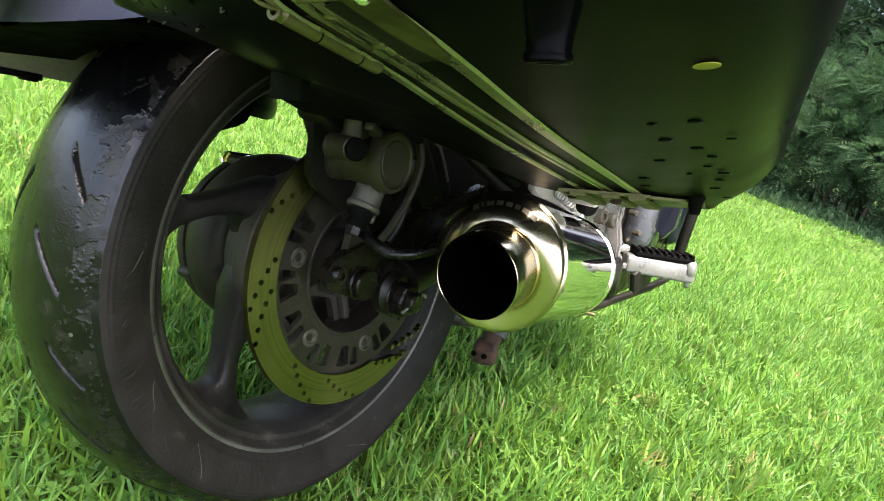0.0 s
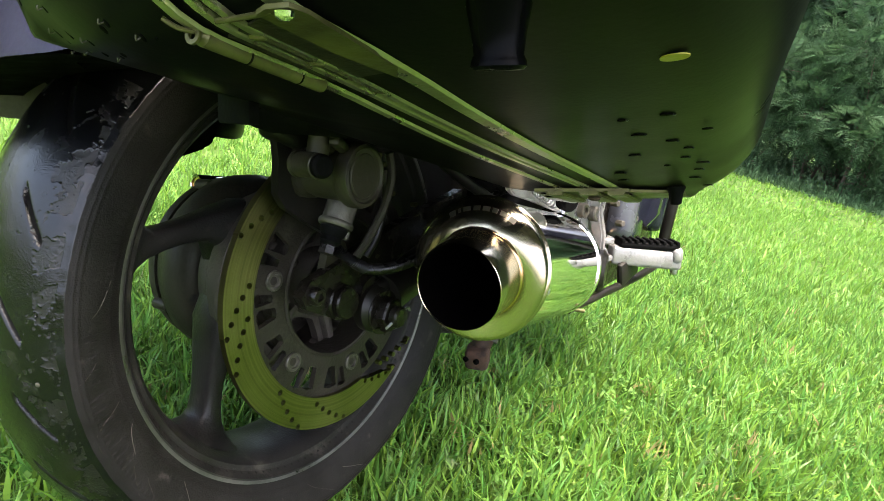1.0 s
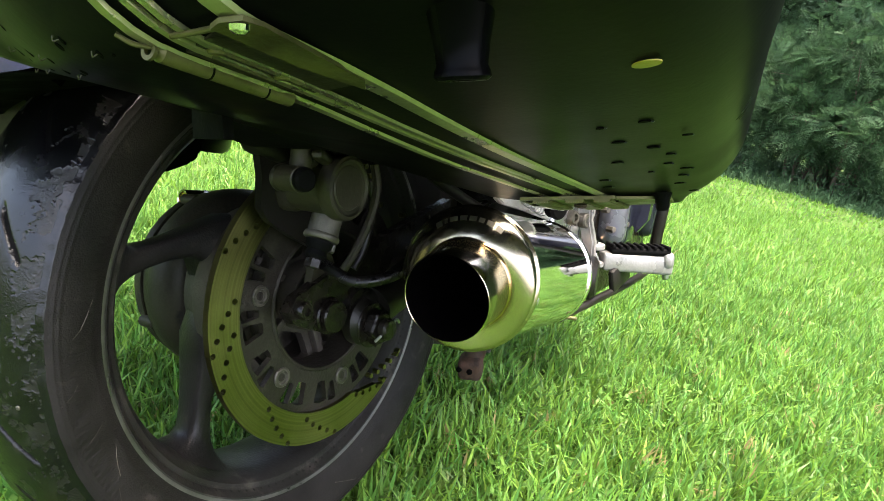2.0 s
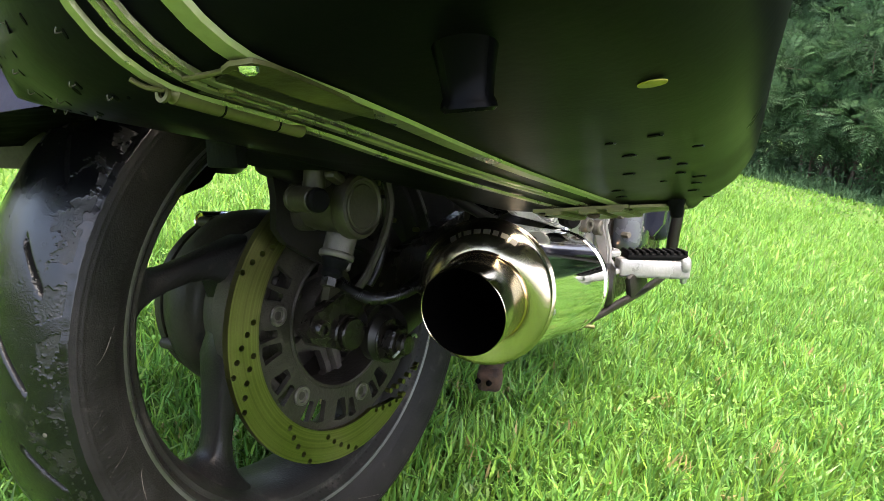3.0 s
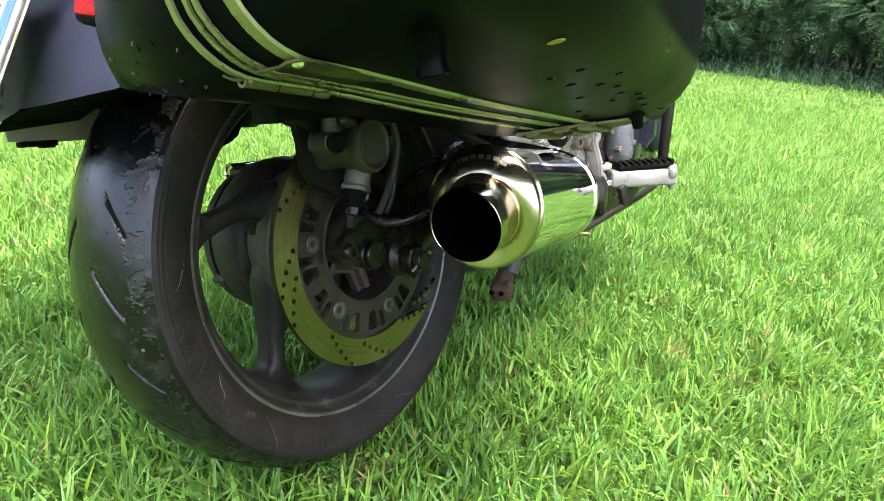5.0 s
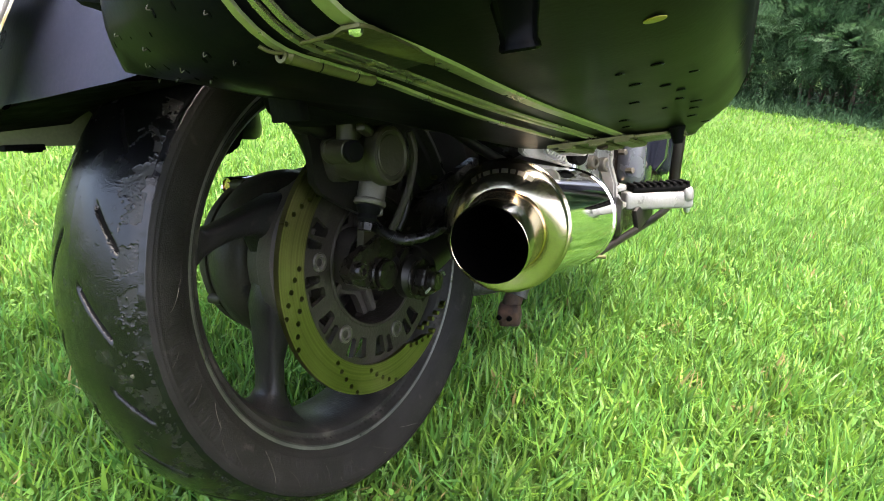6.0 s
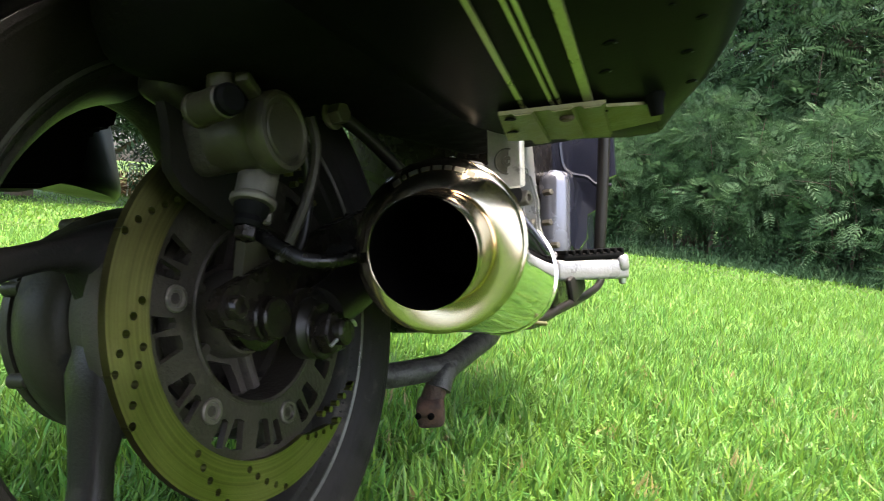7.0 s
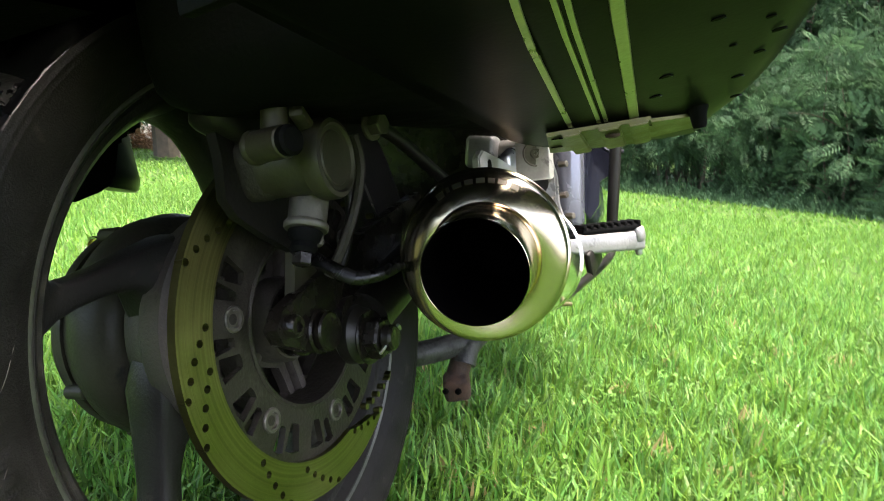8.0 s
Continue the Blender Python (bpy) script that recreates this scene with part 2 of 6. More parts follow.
PLATE = material("pale_plate_paint", (0.62, 0.6, 0.5), 0.35, vary=0.12, scale=12, spots=20, spot_color=(0.45, 0.34, 0.14), spot_amount=0.6)
PLATE_INK = material("plate_ink", (0.05, 0.12, 0.3), 0.4, vary=0.2)
# near-black colour for the shade in holes and gaps that are not cut
CAVITY_SHADE = material("painted_cavity_shade", (0.0018, 0.0018, 0.0016), 0.8, vary=0.2, ior=1.1)
OVAL = material("yellowed_plug", (0.28, 0.23, 0.03), 0.5, vary=0.3, scale=120)
FAIRING = material("dark_blue_fairing_paint", (0.009, 0.010, 0.017), 0.22, vary=0.25, scale=10, coat=0.25, bump=0.03)
FLANK = material("grey_flank_plastic", (0.15, 0.16, 0.085), 0.5, vary=0.35, scale=14, bump=0.1, spots=40, spot_color=(0.03, 0.03, 0.02), spot_amount=0.66)
SOIL = material("lawn_soil", (0.045, 0.085, 0.016), 0.95, vary=0.5, scale=6, fine=90, bump=0.6, spots=14, spot_color=(0.06, 0.075, 0.022), spot_amount=0.6, ior=1.2)
BARK = material("tree_bark", (0.09, 0.07, 0.05), 0.85, vary=0.45, scale=12, fine=80, bump=0.7)
WHITE_PLASTIC = material("white_garden_plastic", (0.78, 0.78, 0.76), 0.45, vary=0.08, scale=8)
BRUSH = material("dry_brush", (0.16, 0.09, 0.05), 0.9, vary=0.5, scale=15, island=0.4)
GRASS_FAR = leaf_material("far_grass_blades", (0.130, 0.238, 0.032), vary=0.3, rough=0.45, through_share=0.4, big_scale=0.5, other=(0.105, 0.235, 0.050), ior=1.33)
GRASS = leaf_material("grass_blades", (0.135, 0.238, 0.031), vary=0.5, rough=0.38, through_share=0.38, big_scale=2.6, dry=(0.30, 0.24, 0.11), dry_amount=0.72, other=(0.080, 0.210, 0.046), ior=1.36)
CLOVER = leaf_material("lawn_weed_leaves", (0.095, 0.20, 0.038), vary=0.4, rough=0.5, through_share=0.35)
LEAF = leaf_material("shrub_leaves", (0.055, 0.110, 0.050), vary=0.32, rough=0.6, through_share=0.45, big_scale=0.5)
LEAF_DARK = leaf_material("wood_leaves", (0.037, 0.072, 0.034), vary=0.5, rough=0.5, through_share=0.35, big_scale=0.4)


# mesh helpers
def bm_new():
    return bmesh.new()


def to_mesh(name, bm, mat, sharp=38):
    me = bpy.data.meshes.new(name)
    bmesh.ops.recalc_face_normals(bm, faces=bm.faces)
    bm.to_mesh(me)
    bm.free()
    me.materials.append(mat)
    for p in me.polygons:
        p.use_smooth = True
    me.set_sharp_from_angle(angle=radians(sharp))
    return me


def part(name, bm, mat, parent=None, label="", sharp=38):
    ob = new(name, to_mesh(name, bm, mat, sharp))
    if parent is not None:
        ob.parent = parent
    if label:
        ob["label"] = label
    return ob


def frame_of(a):
    a = Vector(a).normalized()
    u = a.cross(Vector((0, 0, 1)))
    if u.length < 1e-3:
        u = a.cross(Vector((1, 0, 0)))
    u.normalize()
    return a, u, u.cross(a)


def lathe(bm, p0, axis, profile, n=48, closed=False):
    """Turn a profile of (along, radius) round an axis through p0."""
    a, u, v = frame_of(axis)
    p0 = Vector(p0)
    rings = []
    for s, r in profile:
        if r < 1e-6:
            rings.append([bm.verts.new(p0 + a * s)])
        else:
            rings.append([bm.verts.new(p0 + a * s + r * (math.cos(2 * math.pi * k / n) * u + math.sin(2 * math.pi * k / n) * v)) for k in range(n)])
    pairs = list(zip(rings, rings[1:])) + ([(rings[-1], rings[0])] if closed else [])
    for r0, r1 in pairs:
        for k in range(n):
            k2 = (k + 1) % n
            if len(r0) == 1 and len(r1) == 1:
                continue
            if len(r0) == 1:
                bm.faces.new((r0[0], r1[k], r1[k2]))
            elif len(r1) == 1:
                bm.faces.new((r0[k], r1[0], r0[k2]))
            else:
                bm.faces.new((r0[k], r1[k], r1[k2], r0[k2]))
    return bm


def rod(bm, p0, p1, r0, r1=None, n=20, edge=0.0015):
    """A solid rod with slightly rounded ends."""
    r1 = r0 if r1 is None else r1
    p0, p1 = Vector(p0), Vector(p1)
    length = (p1 - p0).length
    e = min(edge, length * 0.3, r0 * 0.5, r1 * 0.5)
    return lathe(bm, p0, p1 - p0, [(0, 0), (0, r0 - e), (e, r0), (length - e, r1), (length, r1 - e), (length, 0)], n)


def hexnut(bm, p0, p1, r, edge=0.001):
    return rod(bm, p0, p1, r, n=6, edge=edge)


def smooth_path(points, steps=8):
    pts = [Vector(p) for p in points]
    out = []
    for i in range(len(pts) - 1):
        a, b, c, d = pts[max(i - 1, 0)], pts[i], pts[i + 1], pts[min(i + 2, len(pts) - 1)]
        for k in range(steps):
            t = k / steps
            out.append(0.5 * ((2 * b) + (c - a) * t + (2 * a - 5 * b + 4 * c - d) * t * t + (3 * b - a - 3 * c + d) * t ** 3))
    out.append(pts[-1])
    return out


def tube(bm, points, r, n=12, steps=8, radii=None, ribs=0.0):
    """A tube along a smoothed line; ribs makes it corrugated."""
    path = smooth_path(points, steps) if steps > 1 else [Vector(p) for p in points]
    m = len(path)
    u = None
    rings = []
    for i, p in enumerate(path):
        d = (path[min(i + 1, m - 1)] - path[max(i - 1, 0)]).normalized()
        if u is None:
            _, u, _ = frame_of(d)
        u = (u - d * u.dot(d)).normalized()
        v = d.cross(u)
        rr = r if radii is None else float(np.interp(i / (m - 1), np.linspace(0, 1, len(radii)), radii))
        if ribs and i % 2:
            rr = rr - ribs
        rings.append([bm.verts.new(p + rr * (math.cos(2 * math.pi * k / n) * u + math.sin(2 * math.pi * k / n) * v)) for k in range(n)])
    for r0, r1 in zip(rings, rings[1:]):
        for k in range(n):
            bm.faces.new((r0[k], r0[(k + 1) % n], r1[(k + 1) % n], r1[k]))
    bm.faces.new(rings[0][::-1])
    bm.faces.new(rings[-1])
    return bm


def block(bm, centre, size, turn=(0, 0, 0), bevel=0.003, segs=2, taper=None):
    """A block with rounded edges; taper scales its top in x and y."""
    tmp = bmesh.new()
    bmesh.ops.create_cube(tmp, size=1.0)
    for v in tmp.verts:
        k = taper if taper and v.co.z > 0 else (1, 1)
        v.co = Vector((v.co.x * size[0] * k[0], v.co.y * size[1] * k[1], v.co.z * size[2]))
    if bevel:
        bmesh.ops.bevel(tmp, geom=list(tmp.edges) + list(tmp.verts), offset=min(bevel, min(size) * 0.45), segments=segs, profile=0.5, affect="EDGES")
    mat = pose(*centre, *turn)
    vs = {v: bm.verts.new(mat @ v.co) for v in tmp.verts}
    for f in tmp.faces:
        bm.faces.new([vs[v] for v in f.verts])
    tmp.free()
    return bm


def fill_loops(bm, loops, place):
    """Flat face with holes between closed 2D loops; place maps 2D to 3D."""
    edges = []
    for loop in loops:
        vs = [bm.verts.new(place(*p)) for p in loop]
        edges += [bm.edges.new((vs[i], vs[(i + 1) % len(vs)])) for i in range(len(vs))]
    bmesh.ops.triangle_fill(bm, use_beauty=True, use_dissolve=False, edges=edges)
    return bm


def thicken(bm, offset):
    got = bmesh.ops.extrude_face_region(bm, geom=list(bm.faces))
    bmesh.ops.translate(bm, verts=[g for g in got["geom"] if isinstance(g, bmesh.types.BMVert)], vec=offset)
    return bm


def plate_yz(bm, pts, x, thick):
    """A plate in the wheel's plane, from x to x + thick."""
    fill_loops(bm, [pts], lambda y, z: (x, y, z))
    return thicken(bm, Vector((thick, 0, 0)))


def circle(cy, cz, r, n=16, a0=0.0):
    return [(cy + r * math.cos(a0 + 2 * math.pi * k / n), cz + r * math.sin(a0 + 2 * math.pi * k / n)) for k in range(n)]


def mesh_from(name, verts, faces_flat, counts, mat, smooth=False):
    """A mesh from arrays of vertices and polygons."""
    me = bpy.data.meshes.new(name)
    me.vertices.add(len(verts))
    me.vertices.foreach_set("co", np.asarray(verts, np.float32).ravel())
    me.loops.add(len(faces_flat))
    me.loops.foreach_set("vertex_index", np.asarray(faces_flat, np.int32))
    counts = np.asarray(counts, np.int32)
    me.polygons.add(len(counts))
    me.polygons.foreach_set("loop_start", np.concatenate([[0], np.cumsum(counts)[:-1]]).astype(np.int32))
    me.polygons.foreach_set("use_smooth", np.full(len(counts), smooth))
    me.materials.append(mat)
    me.update(calc_edges=True)
    me.validate()
    return me


# the leaning frame of the motorcycle: origin on the rear axle, x to its right, y ahead
LEAN, AXLE = 11.25, 0.299
BIKE = Matrix.Translation((0, 0, AXLE)) @ Matrix.Rotation(radians(-LEAN), 4, "Y")


def ground_z(x, y):
    d = np.hypot(x, y)
    return -0.046 * (np.sqrt((np.clip(d, 0, 14) - 1.2) ** 2 + 0.5) + (np.clip(d, 0, 14) - 1.2)) / 2 * 0.98 + 0.016


# ground sheet
def build_ground():
    g = np.concatenate([-np.geomspace(500, 3, 26), np.linspace(-2.8, 2.8, 57), np.geomspace(3, 500, 26)])
    xs, ys = np.meshgrid(g, g, indexing="ij")
    rng = np.random.default_rng(5)
    zs = ground_z(xs, ys) + rng.normal(0, 0.004, xs.shape)
    verts = np.stack([xs, ys, zs], -1).reshape(-1, 3)
    n = len(g)
    i, j = np.meshgrid(np.arange(n - 1), np.arange(n - 1), indexing="ij")
    a = (i * n + j).ravel()
    faces = np.stack([a, a + n, a + n + 1, a + 1], 1)
    me = mesh_from("ground", verts, faces.ravel(), np.full(len(faces), 4), SOIL, True)
    return tagged(new("ground", me), "lawn soil under mown grass, falling gently to the trees", "ground", kind="structure")


def grass_patch(name, count, region, height, width, seed, label, fade=0.0, mat=None):
    """Many bent blades standing on the lawn inside region (x0, x1, y0, y1)."""
    rng = np.random.default_rng(seed)
    x0, x1, y0, y1 = region[:4]
    n = count
    x, y = rng.uniform(x0, x1, n), rng.uniform(y0, y1, n)
    clump = np.array([noise.noise((a * 9, b * 9, 3.0)) for a, b in zip(x, y)])
    keep = rng.uniform(0, 1, n) < 0.85 + 0.5 * clump
    if fade:
        edge = np.minimum(np.minimum(x - x0, x1 - x), np.minimum(y - y0, y1 - y))
        keep &= rng.uniform(0, 1, n) < np.clip(edge / fade, 0, 1)
    if len(region) > 4:
        hx0, hx1, hy0, hy1 = region[4:]
        inside = np.minimum(np.minimum(x - hx0, hx1 - x), np.minimum(y - hy0, hy1 - y))
        keep &= rng.uniform(0, 1, n) > np.clip(0.5 + inside / 1.0, 0, 1)
    keep &= ~((np.abs(x + 0.0) < 0.055) & (np.abs(y) < 0.13))
    x, y, clump = x[keep], y[keep], clump[keep]
    n = len(x)
    h = height * rng.uniform(0.45, 1.25, n) * (1 + 0.5 * clump)
    w = width * rng.uniform(0.6, 1.3, n)
    az = rng.uniform(0, 2 * np.pi, n)
    face = az + rng.normal(0, 0.6, n) + np.pi / 2
    lean = np.abs(rng.normal(0.25, 0.35, n)).clip(0, 1.2)
    bend = lean + np.abs(rng.normal(0.45, 0.4, n))
    z = ground_z(x, y) - 0.008
    base = np.stack([x, y, z], 1)
    d1 = np.stack([np.cos(az) * np.sin(lean), np.sin(az) * np.sin(lean), np.cos(lean)], 1)
    d2 = np.stack([np.cos(az) * np.sin(bend), np.sin(az) * np.sin(bend), np.cos(bend)], 1)
    side = np.stack([np.cos(face), np.sin(face), 0 * face], 1) * (w / 2)[:, None]
    mid = base + d1 * (h * 0.55)[:, None]
    tip = mid + d2 * (h * 0.6)[:, None]
    verts = np.stack([base - side * 0.8, base + side * 0.8, mid + side, mid - side, tip], 1).reshape(-1, 3)
    o = np.arange(n)[:, None] * 5
    flat = np.concatenate([o + [0, 1, 2, 3], o + [3, 2, 4]], 1).ravel()
    counts = np.tile([4, 3], n)
    me = mesh_from(name, verts, flat, counts, mat or GRASS, True)
    return tagged(new(name, me), label, "grass", kind="stuff")


build_ground()
grass_patch("grass", 360000, (-1.5, 2.1, -1.0, 2.6), 0.055, 0.0046, 11, "short bright green mown lawn grass with some dry blades", 0.9)
grass_patch("grass", 230000, (-4.6, 4.6, -3.6, 6.4, -0.8, 1.4, -0.5, 1.9), 0.055, 0.0075, 12, "short bright green mown lawn grass", 1.2, GRASS_FAR)
grass_patch("grass", 120000, (-16.0, 12.0, -8.0, 16.0, -3.6, 3.6, -2.6, 5.4), 0.055, 0.022, 13, "bright green mown lawn grass towards the trees", 1.0, GRASS_FAR)


def lawn_weeds(seed, count):
    """Small broad leaves in threes between the blades."""
    rng = np.random.default_rng(seed)
    x, y = rng.uniform(-0.9, 1.4, count), rng.uniform(-0.7, 1.9, count)
    keep = np.array([noise.noise((a * 5, b * 5, 8.0)) > 0.02 for a, b in zip(x, y)])
    keep &= ~((np.abs(x) < 0.06) & (np.abs(y) < 0.14))
    x, y = x[keep], y[keep]
    n = len(x)
    z = ground_z(x, y) + rng.uniform(0.012, 0.036, n)
    turn = rng.uniform(0, 2 * np.pi, n)
    verts = []
    for k in range(3):
        a = turn + 2 * np.pi * k / 3 + rng.normal(0, 0.2, n)
        size = rng.uniform(0.006, 0.012, n)
        d = np.stack([np.cos(a), np.sin(a), rng.normal(0.15, 0.3, n)], 1) * size[:, None]
        s = np.stack([-np.sin(a), np.cos(a), rng.normal(0, 0.25, n)], 1) * (size * 0.42)[:, None]
        c = np.stack([x, y, z], 1)
        lift = np.array([0, 0, 0.0012])
        verts.append(np.stack([c, c + d * 0.55 + s - lift, c + d, c + d * 0.55 - s - lift], 1))
    verts = np.concatenate(verts, 0).reshape(-1, 3)
    cnt = len(verts) // 4
    me = mesh_from("lawn_weeds", verts, np.arange(cnt * 4), np.full(cnt, 4), CLOVER, True)
    return tagged(new("lawn_weeds", me), "small broad green weed leaves in the lawn", "weeds", kind="stuff")


lawn_weeds(15, 9000)


# the motorcycle
bike = tagged(new("motorcycle"), "touring motorcycle with grey cast wheels leaning on the lawn", "motorcycle")
bike.matrix_world = BIKE


def polar(r, deg):
    return (r * math.cos(radians(deg)), r * math.sin(radians(deg)))


# rear wheel: rim barrel first, the rest hangs from it
TYRE_HALF = [(0.050, 0.203), (0.056, 0.208), (0.062, 0.217), (0.0685, 0.230), (0.0720, 0.244), (0.0722, 0.253), (0.0705, 0.2590),
             (0.0680, 0.2615), (0.0600, 0.2685), (0.0470, 0.2747), (0.0320, 0.2795), (0.0165, 0.2823), (0.0, 0.2832)]


def build_wheel():
    bm = bm_new()
    half = [(0.0575, 0.2175), (0.0590, 0.2140), (0.0585, 0.2090), (0.0540, 0.2060), (0.0500, 0.2030), (0.0490, 0.1985),
            (0.0440, 0.1945), (0.0300, 0.1890), (0.0150, 0.1860), (0.0, 0.1850)]
    outer = [(-0.0540, 0.2110), (-0.0500, 0.2020), (0.0, 0.2000), (0.0500, 0.2020), (0.0540, 0.2110)]
    prof = half + [(-x, r) for x, r in half[-2::-1]] + outer
    lathe(bm, (0, 0, 0), (1, 0, 0), prof, 128, closed=True)
    wheel = part("rear_wheel", bm, CAST, bike, "dark grey cast rear wheel with dusty rim", 28)

    bm = bm_new()
    lathe(bm, (0, 0, 0), (1, 0, 0), [(0.0588, 0.2180), (0.0602, 0.2160), (0.0600, 0.2125), (0.0590, 0.2105), (0.0580, 0.2120), (0.0575, 0.2165)], 128, closed=True)
    part("rim_edge", bm, RIM_LIP, wheel, "bare worn metal rim edge")

    # hub drum and its face
    bm = bm_new()
    lathe(bm, (0, 0, 0), (1, 0, 0), [(-0.030, 0.03), (-0.030, 0.078), (-0.018, 0.088), (0.004, 0.092), (0.008, 0.097), (0.014, 0.101), (0.034, 0.102), (0.038, 0.098), (0.052, 0.097), (0.058, 0.094), (0.062, 0.0860),
                                     (0.058, 0.0840), (0.050, 0.0795), (0.006, 0.0785), (0.004, 0.0400), (0.072, 0.0360), (0.078, 0.0330), (0.078, 0.0120), (-0.030, 0.012)], 96, closed=True)
    part("hub", bm, HUB_CAST, wheel, "dull grey hub drum")
    # web with five open windows, rounded ribs between them
    loops = [circle(0, 0, 0.0792, 80), circle(0, 0, 0.0355, 48)]
    for k in range(5):
        a = 250 + 72 * k
        loops.append([polar(0.0425, a - 17), polar(0.055, a - 23), polar(0.069, a - 26), polar(0.0725, a - 22), polar(0.0735, a), polar(0.0725, a + 22), polar(0.069, a + 26), polar(0.055, a + 23), polar(0.0425, a + 17), polar(0.0405, a)])
    bm = bm_new()
    fill_loops(bm, loops, lambda y, z: (0.046, y, z))
    thicken(bm, Vector((0.010, 0, 0)))
    part("hub_web", bm, HUB_CAST, wheel, "cast hub web with five open windows", 30)
    for k in range(5):
        bm = bm_new()
        y0, z0 = polar(0.0565, 286 + 72 * k)
        block(bm, (0.058, y0, z0), (0.014, 0.040, 0.010), (286 + 72 * k, 0, 0), 0.004)
        part("hub_rib", bm, HUB_CAST, wheel)

    # five cast spokes
    for k in range(5):
        bm = bm_new()
        rings = []
        for r, wid, dep, cx in ((0.080, 0.080, 0.058, 0.004), (0.098, 0.056, 0.050, 0.003), (0.112, 0.038, 0.042, 0.002), (0.130, 0.027, 0.036, 0.0),
                                (0.150, 0.025, 0.034, 0.0), (0.165, 0.029, 0.036, 0.0), (0.175, 0.040, 0.044, 0.0), (0.183, 0.066, 0.054, 0.0), (0.190, 0.110, 0.070, 0.0)):
            aa = 206 + 72 * k + float(np.interp(r, [0.098, 0.115, 0.135, 0.155, 0.170, 0.189], [4, 12, 20, 25, 28, 30]))
            c, s = math.cos(radians(aa)), math.sin(radians(aa))
            ring = []
            for q in range(16):
                t = 2 * math.pi * q / 16
                ex, ey = abs(math.cos(t)) ** 0.6 * math.copysign(1, math.cos(t)), abs(math.sin(t)) ** 0.6 * math.copysign(1, math.sin(t))
                w2, x2 = ex * wid / 2, cx + ey * dep / 2
                ring.append(bm.verts.new((x2, r * c - w2 * s, r * s + w2 * c)))
            rings.append(ring)
        for r0, r1 in zip(rings, rings[1:]):
            for q in range(16):
                bm.faces.new((r0[q], r0[(q + 1) % 16], r1[(q + 1) % 16], r1[q]))
        part("spoke", bm, CAST, wheel, sharp=60)

    # tyre: dense turned sheet with cut grooves and raised marks
    wall_pts = smooth_path([(x, r, 0) for x, r in TYRE_HALF], 6)[:7 * 6]
    half_pts = wall_pts + smooth_path([(x, r, 0) for x, r in TYRE_HALF], 20)[7 * 20:]
    far_pts = wall_pts + smooth_path([(x, r, 0) for x, r in TYRE_HALF], 8)[7 * 8:]
    prof = [(p.x, p.y) for p in half_pts] + [(-p.x, p.y) for p in far_pts[-2::-1]]
    px, pr = np.array(prof).T
    th = np.radians(np.concatenate([np.arange(0, 125, 0.5), np.arange(125, 265, 0.13), np.arange(265, 360, 0.5)]))
    nth, npf = len(th), len(prof)
    TH, PX = np.meshgrid(th, px, indexing="ij")
    PR = np.tile(pr, (nth, 1))
    deg = np.degrees(TH)
    cut = np.zeros_like(PR)
    tread = np.tile(pr > 0.263, (nth, 1))
    for sgn, off in ((1, 0.0), (-1, 9.0)):
        u = PX * sgn
        for pitch, shift, slope, lo, hi, wide in ((32.0, 6.0, 300.0, 0.012, 0.044, 0.0017), (32.0, 20.0, 300.0, 0.026, 0.054, 0.0014)):
            dd = (deg + off - shift - slope * u * 1.0 + pitch / 2) % pitch - pitch / 2
            away = np.abs(np.radians(dd)) * PR / np.sqrt(1 + (np.radians(slope) * PR) ** 2)
            inside = 1 / (1 + np.exp((away - wide) / 0.0005)) * np.clip((u - lo) / 0.004, 0, 1) * np.clip((hi - u) / 0.004, 0, 1)
            cut = np.maximum(cut, inside)
    PR = PR - 0.0055 * cut * tread
    # peeled and roughened band towards the shoulder
    worn = np.zeros_like(PR)
    seen = (deg > 135) & (deg < 262) & (PX > 0.030) & tread
    for a, b in zip(*np.nonzero(seen)):
        t, u = TH[a, b], PX[a, b]
        n = noise.noise((math.cos(t) * 16, math.sin(t) * 16, u * 60)) + 0.55 * noise.noise((math.cos(t) * 60, math.sin(t) * 60, u * 260)) + 0.3 * noise.noise((math.cos(t) * 170, math.sin(t) * 170, u * 700))
        worn[a, b] = n + (u - 0.050) * 22
    peeled = (worn > 0.36) & seen
    PR = PR - 0.0006 * peeled
    # ragged worn shoulder
    rag = np.array([noise.noise((math.cos(t) * 22, math.sin(t) * 22, 0.3)) + 0.4 * noise.noise((math.cos(t) * 45, math.sin(t) * 45, 4.0)) for t in th])
    shoulder = np.exp(-((pr - 0.2615) / 0.003) ** 2)
    PR = PR + 0.0009 * rag[:, None] * shoulder[None, :]
    # raised unreadable marks and fine rings on the sidewall
    wall = (np.abs(PX) > 0.06) & (PR < 0.257)
    for r0, r1, a0, a1, pitch, fill in ((0.2365, 0.2445, 178, 207, 2.6, 0.62), (0.2365, 0.2445, 236, 262, 2.6, 0.6), (0.2270, 0.2300, 150, 172, 1.6, 0.6),
                                        (0.2270, 0.2300, 208, 246, 1.6, 0.55), (0.2470, 0.2500, 190, 230, 1.3, 0.5)):
        on = wall & (PR > r0) & (PR < r1) & (deg > a0) & (deg < a1) & ((deg % pitch) < pitch * fill)
        PX = PX + np.sign(PX) * 0.0004 * on
    for r0 in (0.2225, 0.2515, 0.2545):
        PX = PX + np.sign(PX) * 0.0006 * (wall & (np.abs(PR - r0) < 0.0011))
    verts = np.stack([PX, PR * np.cos(TH), PR * np.sin(TH)], -1).reshape(-1, 3)
    i, j = np.meshgrid(np.arange(nth), np.arange(npf - 1), indexing="ij")
